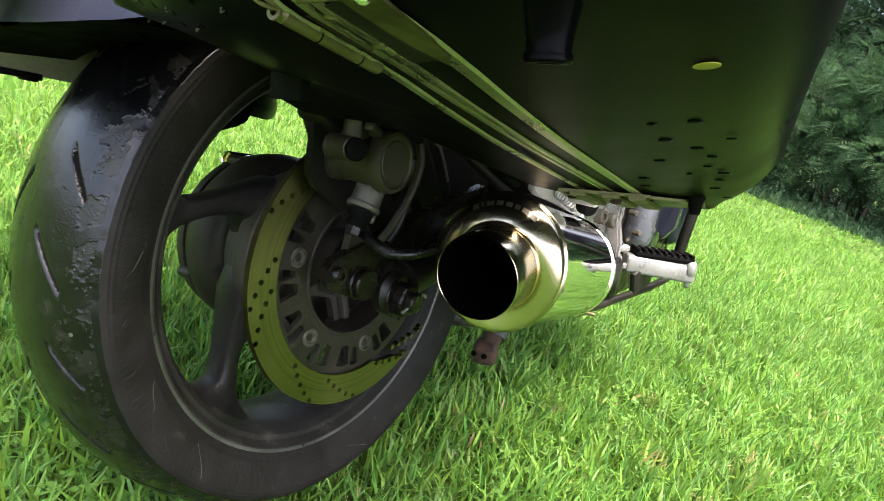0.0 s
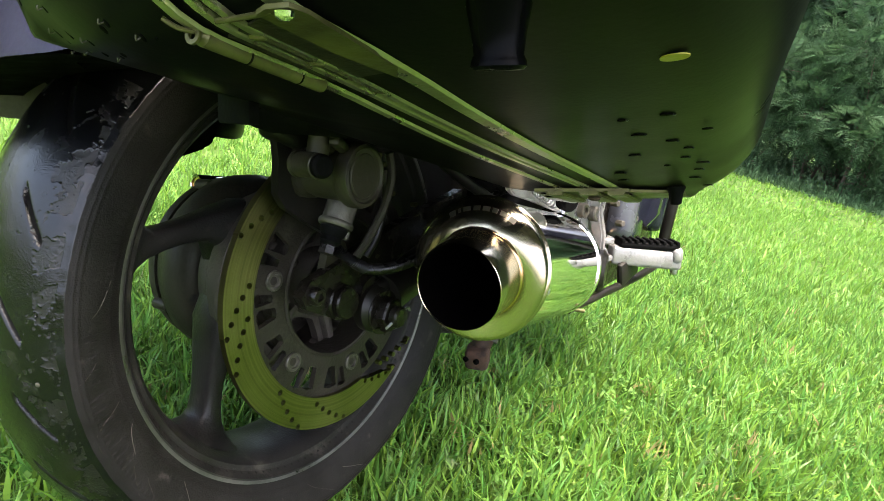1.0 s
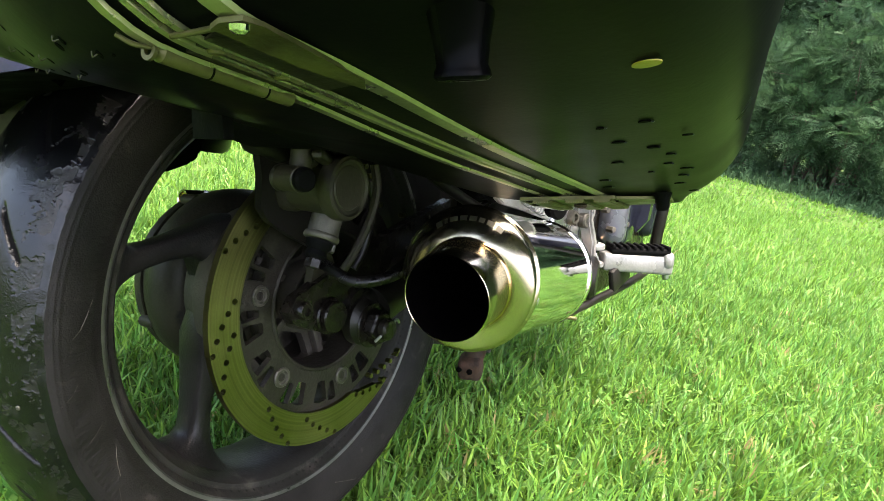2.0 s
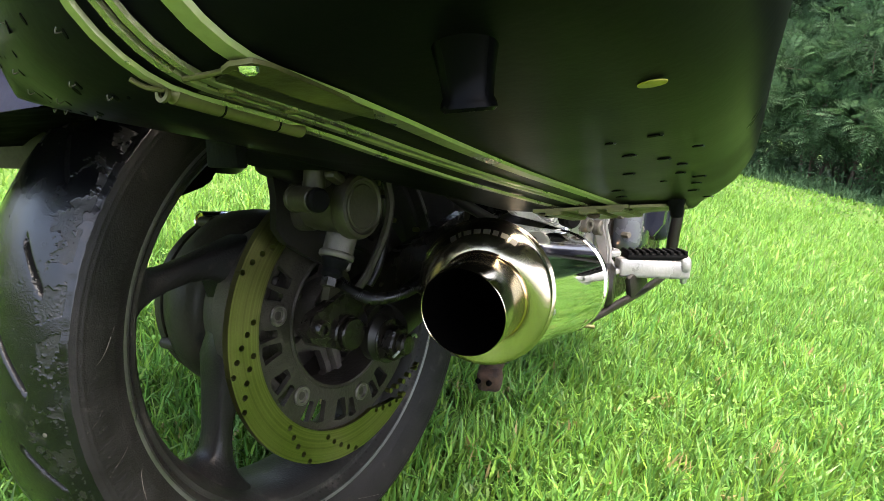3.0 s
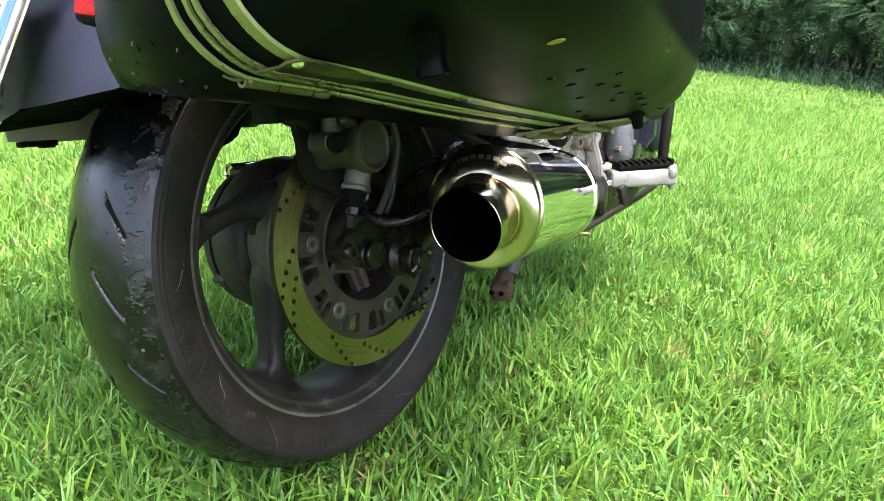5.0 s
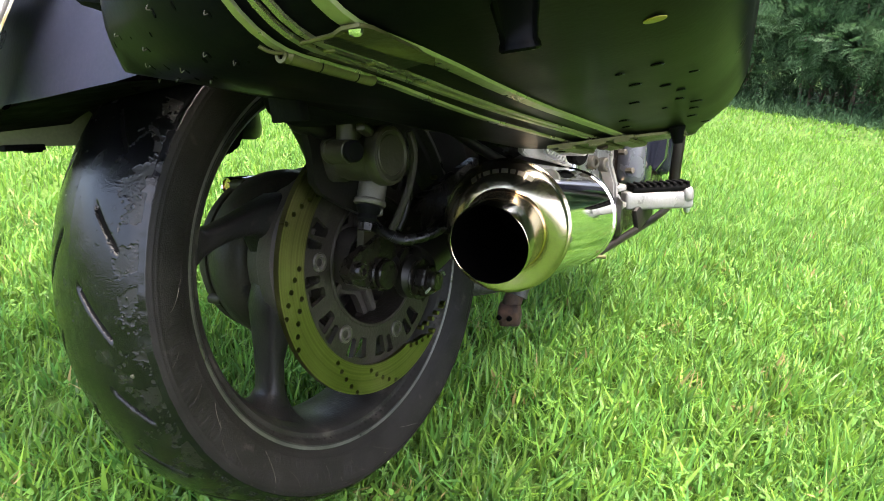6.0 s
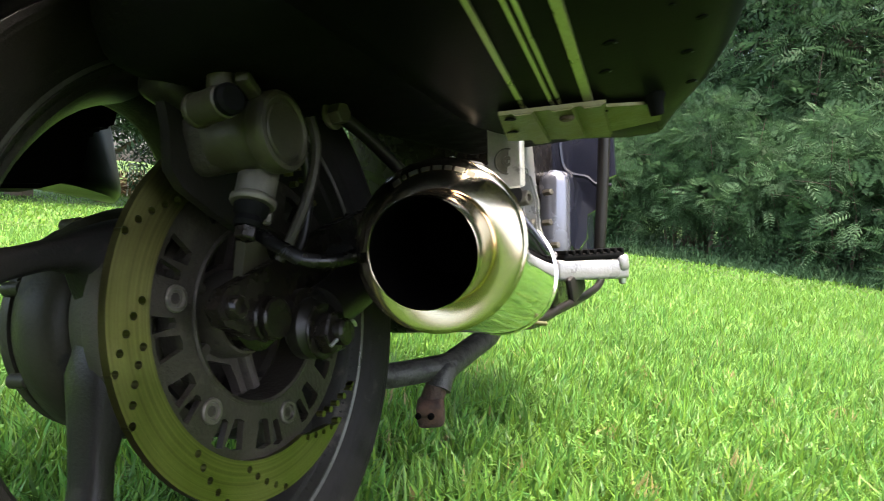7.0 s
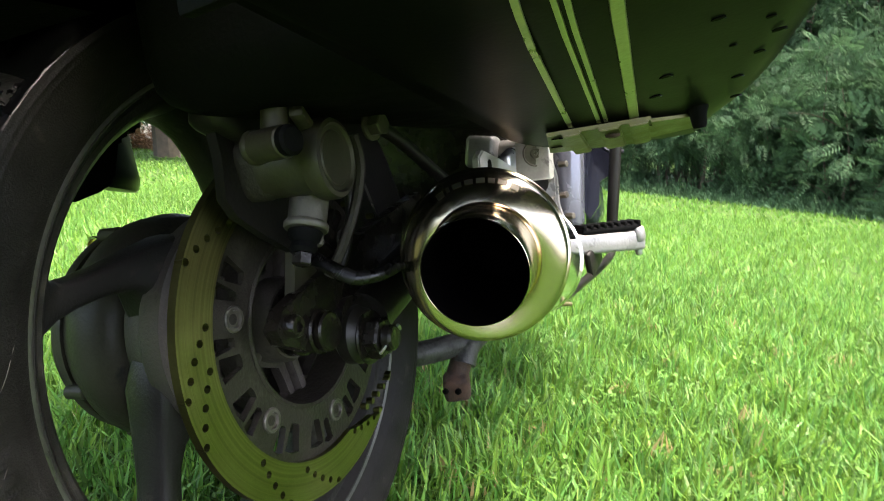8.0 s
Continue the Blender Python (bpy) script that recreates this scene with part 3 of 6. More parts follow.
    i2 = (i + 1) % nth
    faces = np.stack([i * npf + j, i * npf + j + 1, i2 * npf + j + 1, i2 * npf + j], -1).reshape(-1, 4)
    me = mesh_from("tyre", verts, faces.ravel(), np.full(len(faces), 4), RUBBER, True)
    me.materials.append(GROOVE)
    me.materials.append(SIDEWALL)
    me.materials.append(CRUST)
    flags = np.where(tread[i, j], np.where(cut[i, j] > 0.5, 1, 3 * peeled[i, j]), 2 * (PR[i, j] < 0.2585))
    me.polygons.foreach_set("material_index", flags.reshape(-1).astype(np.int32))
    tyre = new("tyre", me)
    tyre.parent = wheel
    tyre["label"] = "worn black rubber tyre with scuffed shoulder"
    bm = bm_new()
    lathe(bm, (0.0520, -0.2705, -0.026), (0.5, -0.85, -0.06), [(-0.003, 0), (-0.003, 0.0024), (0.0004, 0.0024), (0.0010, 0.0016), (0.0012, 0)], 12)
    part("nail_head", bm, GREY_METAL, wheel, "bright nail head stuck in the tyre")
    # rain drops on the tread
    rng = random.Random(12)
    bm = bm_new()
    for k in range(320):
        x = rng.uniform(-0.020, 0.066)
        a = rng.uniform(140, 250)
        r = float(np.interp(abs(x), [0.0, 0.0165, 0.032, 0.047, 0.060, 0.068], [0.2832, 0.2823, 0.2795, 0.2747, 0.2685, 0.2615]))
        rr = rng.uniform(0.0003, 0.0009) * (1.6 if rng.random() < 0.08 else 1)
        y, z = polar(r, a)
        n = Vector((x * 2.4, y, z)).normalized()
        lathe(bm, Vector((x, y, z)) - n * rr * 0.2, n, [(0, rr), (rr * 0.45, rr * 0.8), (rr * 0.7, 0)], 7)
    tagged(part("rain_drops", bm, WATER, wheel, "", 80), "small rain drops on the tread", kind="stuff")
    for k, (a, r0, r1) in enumerate(((168, 0.224, 0.240), (181, 0.236, 0.257), (192, 0.228, 0.257), (199, 0.222, 0.236), (205, 0.232, 0.254), (213, 0.240, 0.258), (221, 0.222, 0.258), (230, 0.235, 0.250), (243, 0.226, 0.258), (249, 0.238, 0.258), (256, 0.230, 0.257), (266, 0.226, 0.252), (279, 0.232, 0.257))):
        bm = bm_new()
        pts = []
        for q in range(7):
            f = q / 6
            r = r0 + (r1 - r0) * f
            y, z = polar(r, a + 7 * f + 1.5 * math.sin(f * 3 + k))
            x = np.interp(r, [0.217, 0.230, 0.244, 0.253, 0.259], [0.062, 0.0685, 0.072, 0.0722, 0.0705])
            pts.append((x + 0.0002, y, z))
        tube(bm, pts, 0.0003, 5, 3)
        part("dry_stalk", bm, GREY_METAL if k % 3 == 0 else CARRIER, wheel, "dry grass stalk stuck to the sidewall")

    # brake disc with drilled rows
    loops = [circle(0, 0, 0.1470, 120), circle(0, 0, 0.1150, 96)]
    for base in (0, 120, 240):
        for start in (168, 182, 225, 252):
            for q in range(5):
                y, z = polar(0.1213 + 0.0058 * q, base + start + 4.7 * q)
                loops.append(circle(y, z, 0.0029, 10))
    bm = bm_new()
    fill_loops(bm, loops, lambda y, z: (0.0912, y, z))
    thicken(bm, Vector((0.0068, 0, 0)))
    part("brake_disc", bm, TINTED_STEEL, wheel, "drilled steel brake disc, grass reflection tinted into its colour", 30)

    # slotted carrier inside the disc
    loops = [circle(0, 0, 0.1162, 96), circle(0, 0, 0.0735, 72)]
    for k in range(6):
        a = 165.5 + 58.5 * k
        for da, r0, r1, w in ((-20, 0.086, 0.107, 5.0), (-10.5, 0.090, 0.109, 3.2), (10.5, 0.090, 0.109, 3.2), (20, 0.086, 0.107, 5.0)):
            loops.append([polar(r0, a + da - w * 0.7), polar(r1, a + da - w), polar(r1 + 0.0015, a + da), polar(r1, a + da + w), polar(r0, a + da + w * 0.7), polar(r0 - 0.0012, a + da)])
    bm = bm_new()
    fill_loops(bm, loops, lambda y, z: (0.0868, y, z))
    thicken(bm, Vector((0.0062, 0, 0)))
    part("disc_carrier", bm, CARRIER, wheel, "dusty dark cast carrier with slots", 30)
    bm = bm_new()
    lathe(bm, (0, 0, 0), (1, 0, 0), [(0.060, 0.0745), (0.0935, 0.0745), (0.0945, 0.0725), (0.0935, 0.0700), (0.060, 0.0690)], 80, closed=True)
    part("carrier_flange", bm, CARRIER, wheel)
    for k in range(6):
        y, z = polar(0.0900, 165.5 + 58.5 * k)
        bm = bm_new()
        lathe(bm, (0.088, y, z), (1, 0, 0), [(0, 0), (0, 0.0098), (0.0062, 0.0098), (0.0072, 0.0088), (0.0072, 0.0066), (0.0052, 0.006), (0.0052, 0.0042), (0.0042, 0.0036), (0.0042, 0)], 20)
        part("carrier_bolt", bm, GREY_METAL, wheel)
    return wheel


build_wheel()


# axle end, spacers, nut, right swingarm leg
def build_axle_end():
    bm = bm_new()
    lathe(bm, (0.078, 0, 0), (1, 0, 0), [(0, 0), (0, 0.031), (0.012, 0.031), (0.014, 0.028), (0.014, 0.019), (0.034, 0.0185), (0.036, 0.021), (0.052, 0.021), (0.054, 0.018), (0.060, 0.018), (0.060, 0)], 32)
    part("axle_spacer", bm, GREASE, bike, "oily dark axle spacer")
    bm = bm_new()
    block(bm, (0.132, 0.044, 0.000), (0.020, 0.09, 0.040), (9, 0, 6), 0.010, 3)
    rod(bm, (0.126, 0.002, -0.014), (0.148, 0.002, -0.014), 0.0245, n=32, edge=0.006)
    tube(bm, [(0.136, 0.02, -0.004), (0.134, 0.09, 0.014), (0.112, 0.17, 0.024), (0.094, 0.30, 0.040), (0.085, 0.50, 0.055)], 0.022, 16, 6)
    part("swingarm", bm, BLACK_METAL, bike, "black tubular swingarm leg")
    for s, r in ((0.140, 0.0155), (0.147, 0.0175), (0.154, 0.0155)):
        bm = bm_new()
        rod(bm, (s - 0.004 - 0.015, -0.040, 0.0), (s + 0.003 - 0.015, -0.040, 0.0), r, n=28)
        part("spring_washer", bm, GREASE, bike)
    bm = bm_new()
    lathe(bm, (0.1475, 0.003, -0.017), (1, 0, 0), [(0, 0), (0, 0.0215), (0.0015, 0.0225), (0.0030, 0.0215), (0.0030, 0)], 32)
    hexnut(bm, (0.150, 0.003, -0.018), (0.163, 0.003, -0.018), 0.0175, 0.002)
    rod(bm, (0.162, 0.003, -0.018), (0.172, 0.003, -0.018), 0.0105, n=24, edge=0.002)
    nut = part("axle_nut", bm, GREASE, bike, "dark oily axle nut")
    bm = bm_new()
    tube(bm, [(0.166, -0.014, -0.026), (0.168, 0.003, -0.018), (0.167, 0.018, -0.012), (0.165, 0.025, -0.017)], 0.0014, 6, 5)
    part("split_pin", bm, ALU, nut)


build_axle_end()


# brake caliper, its arm and hose
def build_caliper():
    bm = bm_new()
    block(bm, (0.128, -0.066, 0.128), (0.044, 0.062, 0.044), (12, 0, 0), 0.012, 3)
    cal = part("brake_caliper", bm, CARRIER, bike, "dusty grey cast brake caliper")
    for c, sz, tn in (((0.124, -0.096, 0.160), (0.030, 0.046, 0.030), (-22, 0, 0)), ((0.128, -0.050, 0.168), (0.026, 0.036, 0.036), (10, 10, 0)), ((0.166, -0.096, 0.152), (0.018, 0.020, 0.022), (12, 0, 15))):
        bm = bm_new()
        block(bm, c, sz, tn, 0.009, 3)
        part("caliper_lobe", bm, CALIPER if sz[0] < 0.02 else BLACK_METAL, cal)
    bm = bm_new()
    a = Vector((1.0, 0.06, 0.0)).normalized()
    lathe(bm, Vector((0.1850, -0.0755, 0.1250)) - a * 0.045, a, [(0, 0), (0, 0.0215), (0.026, 0.0225), (0.028, 0.0218), (0.036, 0.0220), (0.038, 0.0262), (0.0395, 0.0268), (0.0470, 0.0268), (0.0500, 0.0255), (0.0508, 0.0228), (0.0490, 0.0212), (0.0486, 0.0185), (0.0495, 0.0175), (0.0495, 0)], 56)
    part("piston_housing", bm, CALIPER, cal, "round piston housing with dished cap")
    bm = bm_new()
    rod(bm, (0.1640, -0.1235, 0.1348), (0.1930, -0.1300, 0.1352), 0.0098, n=28, edge=0.0015)
    lathe(bm, (0.1628, -0.1232, 0.1348), (0.975, -0.22, 0.01), [(0, 0), (0, 0.0095), (0.0015, 0.0106), (0.004, 0.0106), (0.0055, 0.0098), (0.008, 0)], 28)
    part("slide_sleeve", bm, CALIPER, cal)
    bm = bm_new()
    rod(bm, (0.1900, -0.1293, 0.1352), (0.1985, -0.1312, 0.1354), 0.0090, n=24, edge=0.002)
    part("rubber_cap", bm, BLACK_RUBBER, cal, "black rubber dust cap")
    bm = bm_new()
    rod(bm, (0.170, -0.110, 0.140), (0.172, -0.108, 0.160), 0.0088, n=20, edge=0.002)
    part("bleed_boss", bm, CALIPER, cal)
    bm = bm_new()
    block(bm, (0.184, -0.100, 0.150), (0.010, 0.024, 0.008), (-20, 0, 20), 0.003)
    part("bleed_clip", bm, CALIPER, cal)
    bm = bm_new()
    rod(bm, (0.160, -0.066, 0.108), (0.160, -0.077, 0.083), 0.0132, n=30, edge=0.0015)
    part("lower_cylinder", bm, GREY_METAL, cal, "grey lower caliper cylinder")
    bm = bm_new()
    lathe(bm, (0.160, -0.0765, 0.085), (0, -0.42, -0.90), [(0, 0), (0, 0.0142), (0.0015, 0.0152), (0.004, 0.0152), (0.0055, 0.0142), (0.0055, 0)], 30)
    part("collar", bm, GREY_METAL, cal)
    bm = bm_new()
    lathe(bm, (0.160, -0.0795, 0.079), (0, -0.42, -0.90), [(0, 0), (0, 0.0118), (0.005, 0.0108), (0.008, 0.0085), (0.012, 0.0095), (0.015, 0.0080), (0.015, 0)], 24)
    part("hose_boot", bm, BLACK_RUBBER, cal)
    bm = bm_new()
    hexnut(bm, (0.160, -0.0860, 0.066), (0.160, -0.0895, 0.058), 0.0072)
    part("banjo_bolt", bm, GREASE, cal)
    bm = bm_new()
    rod(bm, (0.160, -0.060, 0.084), (0.160, -0.067, 0.067), 0.0032, n=12)
    part("bleed_nipple", bm, GREY_METAL, cal)
    bm = bm_new()
    tube(bm, [(0.178, -0.030, 0.142), (0.178, -0.026, 0.120), (0.170, -0.028, 0.090), (0.158, -0.036, 0.060), (0.148, -0.042, 0.042)], 0.0040, 8, 6)
    part("guard_strap", bm, CARRIER, cal, "curved dull strap beside the housing")
    # bolts and ribs on the casting's back
    for p0, p1, r in (((0.150, -0.118, 0.168), (0.160, -0.121, 0.170), 0.0065), ((0.152, -0.036, 0.176), (0.164, -0.039, 0.178), 0.0070), ((0.172, 0.010, 0.150), (0.184, 0.008, 0.150), 0.0085)):
        bm = bm_new()
        hexnut(bm, p0, p1, r)
        lathe(bm, p0, Vector(p1) - Vector(p0), [(-0.001, 0), (-0.001, r * 1.35), (0.0012, r * 1.35), (0.0016, r * 1.2), (0.0016, 0)], 20)
        part("caliper_bolt", bm, GREY_METAL, cal)
    bm = bm_new()
    block(bm, (0.136, -0.104, 0.182), (0.030, 0.040, 0.022), (-30, 0, 8), 0.008, 3)
    block(bm, (0.140, -0.074, 0.186), (0.024, 0.020, 0.026), (4, 6, 0), 0.006, 3)
    part("caliper_bridge", bm, CALIPER, cal)
    bm = bm_new()
    tube(bm, [(0.176, 0.006, 0.152), (0.182, 0.040, 0.136), (0.186, 0.085, 0.112), (0.188, 0.140, 0.088)], 0.0058, 10, 6)
    part("torque_rod", bm, BLACK_METAL, cal, "black rod forward from the caliper")
    # carrier arm beside the disc
    bm = bm_new()
    plate_yz(bm, [(-0.030, 0.110), (-0.060, 0.150), (-0.100, 0.168), (-0.112, 0.158), (-0.109, 0.134), (-0.111, 0.107), (-0.103, 0.095), (-0.078, 0.079), (-0.050, 0.064), (-0.036, 0.058), (-0.028, 0.075)], 0.118, 0.008)
    part("caliper_bracket", bm, BLACK_METAL, cal, "black caliper mounting bracket")
    bm = bm_new()
    plate_yz(bm, [(-0.046, 0.066), (-0.027, 0.054), (-0.018, 0.030), (-0.020, 0.012), (-0.042, 0.016), (-0.057, 0.026)], 0.116, 0.009)
    part("pale_strut", bm, CALIPER, cal, "pale grey strut down to the axle")
    bm = bm_new()
    tube(bm, [(0.145, 0.004, 0.124), (0.143, 0.010, 0.095), (0.140, 0.002, 0.060), (0.136, -0.010, 0.040)], 0.0040, 10, 6)
    part("cable_sleeve", bm, BLACK_METAL, cal)
    # bracket lug with its small bolt
    bm = bm_new()
    plate_yz(bm, [(-0.090, 0.014), (-0.080, 0.026), (-0.012, 0.047), (0.060, 0.068), (0.170, 0.092), (0.170, 0.060), (0.050, 0.030), (0.005, 0.002), (-0.020, -0.016), (-0.050, -0.014), (-0.084, 0.002)], 0.120, 0.012)
    lug = part("torque_lug", bm, GREASE, bike, "dark oily torque link lug")
    bm = bm_new()
    lathe(bm, (0.132, -0.0752, 0.0132), (1, 0, 0), [(0, 0), (0, 0.0085), (0.006, 0.0085), (0.008, 0.007), (0.008, 0.004), (0.005, 0.0035), (0.005, 0)], 20)
    part("lug_bolt", bm, GREASE, lug)
    bm = bm_new()
    tube(bm, [(0.164, -0.082, 0.062), (0.174, -0.068, 0.049), (0.177, -0.048, 0.0405), (0.179, -0.012, 0.0380), (0.178, 0.030, 0.0425), (0.172, 0.080, 0.051), (0.155, 0.150, 0.062), (0.130, 0.260, 0.080)], 0.0054, 14, 26, ribs=0.0012)
    part("brake_hose", bm, HOSE, bike, "black corrugated brake hose")


build_caliper()


# silencers, right one seen close
def build_silencer():
    """Straight can, rolled seam, domed cap and a tail pipe that tips downwards."""
    mouth, weld, seam, front = (Vector(p) for p in ((0.2625, -0.0430, 0.0385), (0.2555, 0.0010, 0.0415), (0.2500, 0.0120, 0.0435), (0.2125, 0.2560, -0.0010)))
    axis, pipe = (front - seam).normalized(), (weld - mouth).normalized()
    _, u, v = frame_of(axis)
    _, pu, pv = frame_of(pipe)
    bm = bm_new()
    lathe(bm, seam, axis, [(0.0050, 0.0632), (0.0054, 0.0640), (0.2440, 0.0640), (0.2445, 0.0625)], 96)
    can = part("silencer", bm, CHROME, bike, "polished round stainless silencer can")

    def dome(f, t, lift=0.0):
        """A point of the cap: f from the weld (0) to the seam (1), t round it."""
        g = 1 - math.cos(f * math.pi / 2)
        r = 0.0408 + 0.0227 * math.sin(f * math.pi / 2)
        uu, vv = pu.lerp(u, f), pv.lerp(v, f)
        out = uu * math.cos(t) + vv * math.sin(t)
        return weld.lerp(seam, g) + out * (r + lift * math.sin(f * math.pi / 2)) - axis * lift * math.cos(f * math.pi / 2)

    bm = bm_new()
    rings = [[bm.verts.new(dome(k / 14, 2 * math.pi * q / 128)) for q in range(128)] for k in range(15)]
    for s, r in ((0.0008, 0.0650), (0.0020, 0.0658), (0.0036, 0.0656), (0.0048, 0.0646), (0.0050, 0.0634)):
        rings.append([bm.verts.new(seam + axis * s + r * (math.cos(2 * math.pi * q / 128) * u + math.sin(2 * math.pi * q / 128) * v)) for q in range(128)])
    for r0, r1 in zip(rings, rings[1:]):
        for q in range(128):
            bm.faces.new((r0[q], r0[(q + 1) % 128], r1[(q + 1) % 128], r1[q]))
    part("end_cap", bm, TINTED_CHROME, can, "polished domed end cap with a rolled seam, reflections tinted into its colour")
    length = (weld - mouth).length
    bm = bm_new()
    lathe(bm, mouth, pipe, [(length - 0.0030, 0.0396), (length - 0.0022, 0.0410), (length - 0.0006, 0.0418), (length + 0.0010, 0.0420), (length + 0.0020, 0.0414)], 96)
    part("weld_bead", bm, HEAT, can, "straw coloured heat tint along the weld")
    bm = bm_new()
    lathe(bm, mouth, pipe, [(length + 0.004, 0.0404), (length * 0.85, 0.0396), (length * 0.5, 0.0387), (0.0012, 0.0378), (0.0003, 0.0375), (0.0, 0.0371), (0.0006, 0.0367)], 96)
    part("tail_pipe", bm, TINTED_CHROME, can, "polished tail pipe lip")
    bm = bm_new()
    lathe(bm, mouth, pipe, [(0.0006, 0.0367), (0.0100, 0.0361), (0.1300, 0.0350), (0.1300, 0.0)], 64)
    part("bore", bm, SOOT_SHADE, can, "sooty bore, blackened for the shade inside")
    bm = bm_new()
    lathe(bm, seam, axis, [(0.2400, 0.0642), (0.2408, 0.0656), (0.2460, 0.0660), (0.2520, 0.0656), (0.2530, 0.0636), (0.2600, 0.0580), (0.2800, 0.0440), (0.3000, 0.0300), (0.3000, 0.0)], 96)
    part("front_cap", bm, CHROME, can)
    bm = bm_new()
    p = [seam + axis * 0.28, seam + axis * 0.34 + Vector((-0.004, 0, 0.002)), seam + axis * 0.46 + Vector((-0.020, 0, 0.0)), seam + axis * 0.60 + Vector((-0.05, 0, 0.0))]
    tube(bm, p, 0.027, 20, 8)
    part("link_pipe", bm, HEAT, can, "browned link pipe")
    for k in range(3):
        t = radians(-12 + 120 * k)
        q = seam + axis * 0.010 + (u * math.cos(t) + v * math.sin(t)) * 0.0638
        bm = bm_new()
        lathe(bm, q, q - seam - axis * 0.010, [(0, 0), (0, 0.0032), (0.0012, 0.0028), (0.0018, 0.0012), (0.0018, 0)], 12)
        part("rivet", bm, ALU, can)
    # etched badge: plain bars in a row over the top of the cap
    up = math.atan2(v.z, u.z)
    widths = (2.9, 3.0, 2.2, 2.8, 2.8, 3.2, 1.2, 2.8)
    t = up - radians(33)
    for k, w in enumerate(widths):
        bm = bm_new()
        f0, f1 = (0.40, 0.56) if k in (0, 7) else (0.43, 0.56)
        rows = [[bm.verts.new(dome(f0 + (f1 - f0) * i / 3, t + radians(w * 2.3) * j / 3, 0.0003)) for j in range(4)] for i in range(4)]
        for i, j in itertools.product(range(3), range(3)):
            bm.faces.new((rows[i][j], rows[i][j + 1], rows[i + 1][j + 1], rows[i + 1][j]))
        thicken(bm, axis * 0.0006)
        part("badge_bar", bm, ETCHED, can, "etched badge bar")
        t += radians(w * 2.3 + 2.6)
    return can


build_silencer()


# polished tube that ends beside the drive on the far side
def build_far_tube():
    a, b = Vector((-0.225, 0.060, 0.074)), Vector((-0.236, 0.420, 0.036))
    bm = bm_new()
    lathe(bm, a, b - a, [(0.0010, 0.0100), (0.0, 0.0118), (0.0008, 0.0128), (0.36, 0.0128), (0.36, 0.0)], 32)
    tube_ob = part("steel_tube", bm, CHROME, bike, "polished steel tube end beside the drive")
    bm = bm_new()
    lathe(bm, a, b - a, [(0.0012, 0.0102), (0.0030, 0.0098), (0.0034, 0.0052), (0.0012, 0.0046), (0.0008, 0.0)], 28)
    part("end_plug", bm, HEAT, tube_ob, "browned end plug")


build_far_tube()


def build_silencer_mount():
    bm = bm_new()
    tube(bm, [(0.222, 0.215, -0.052), (0.236, 0.250, -0.054), (0.226, 0.295, -0.054), (0.205, 0.330, -0.046)], 0.006, 12, 6)
    clampo = part("silencer_clamp", bm, RUST, bike, "browned rusty silencer clamp")
    bm = bm_new()
    rod(bm, (0.238, 0.262, -0.055), (0.256, 0.280, -0.060), 0.0026, n=12)
    hexnut(bm, (0.234, 0.258, -0.054), (0.241, 0.265, -0.056), 0.0075)
    part("clamp_bolt", bm, ZINC, clampo)
    bm = bm_new()
    tube(bm, [(0.2400, 0.263, -0.058), (0.2490, 0.39, -0.057), (0.2570, 0.50, -0.056), (0.2600, 0.60, -0.052), (0.2600, 0.650, -0.040)], 0.006, 10, 4, radii=[0.005, 0.006, 0.006, 0.006, 0.006])
    part("peg_strut", bm, BLACK_METAL, bike, "black bar under the footpeg")
    bm = bm_new()
    block(bm, (0.256, 0.45, -0.034), (0.010, 0.060, 0.036), (14, 0, -6), 0.006)
    part("heel_gusset", bm, BLACK_METAL, bike, "dark triangular gusset")
    bm = bm_new()
    rod(bm, (0.186, 0.346, -0.020), (0.252, 0.362, -0.024), 0.030, n=32, edge=0.006)
    part("rubber_bush", bm, BLACK_METAL, bike, "dark round bush behind the silencer")


build_silencer_mount()


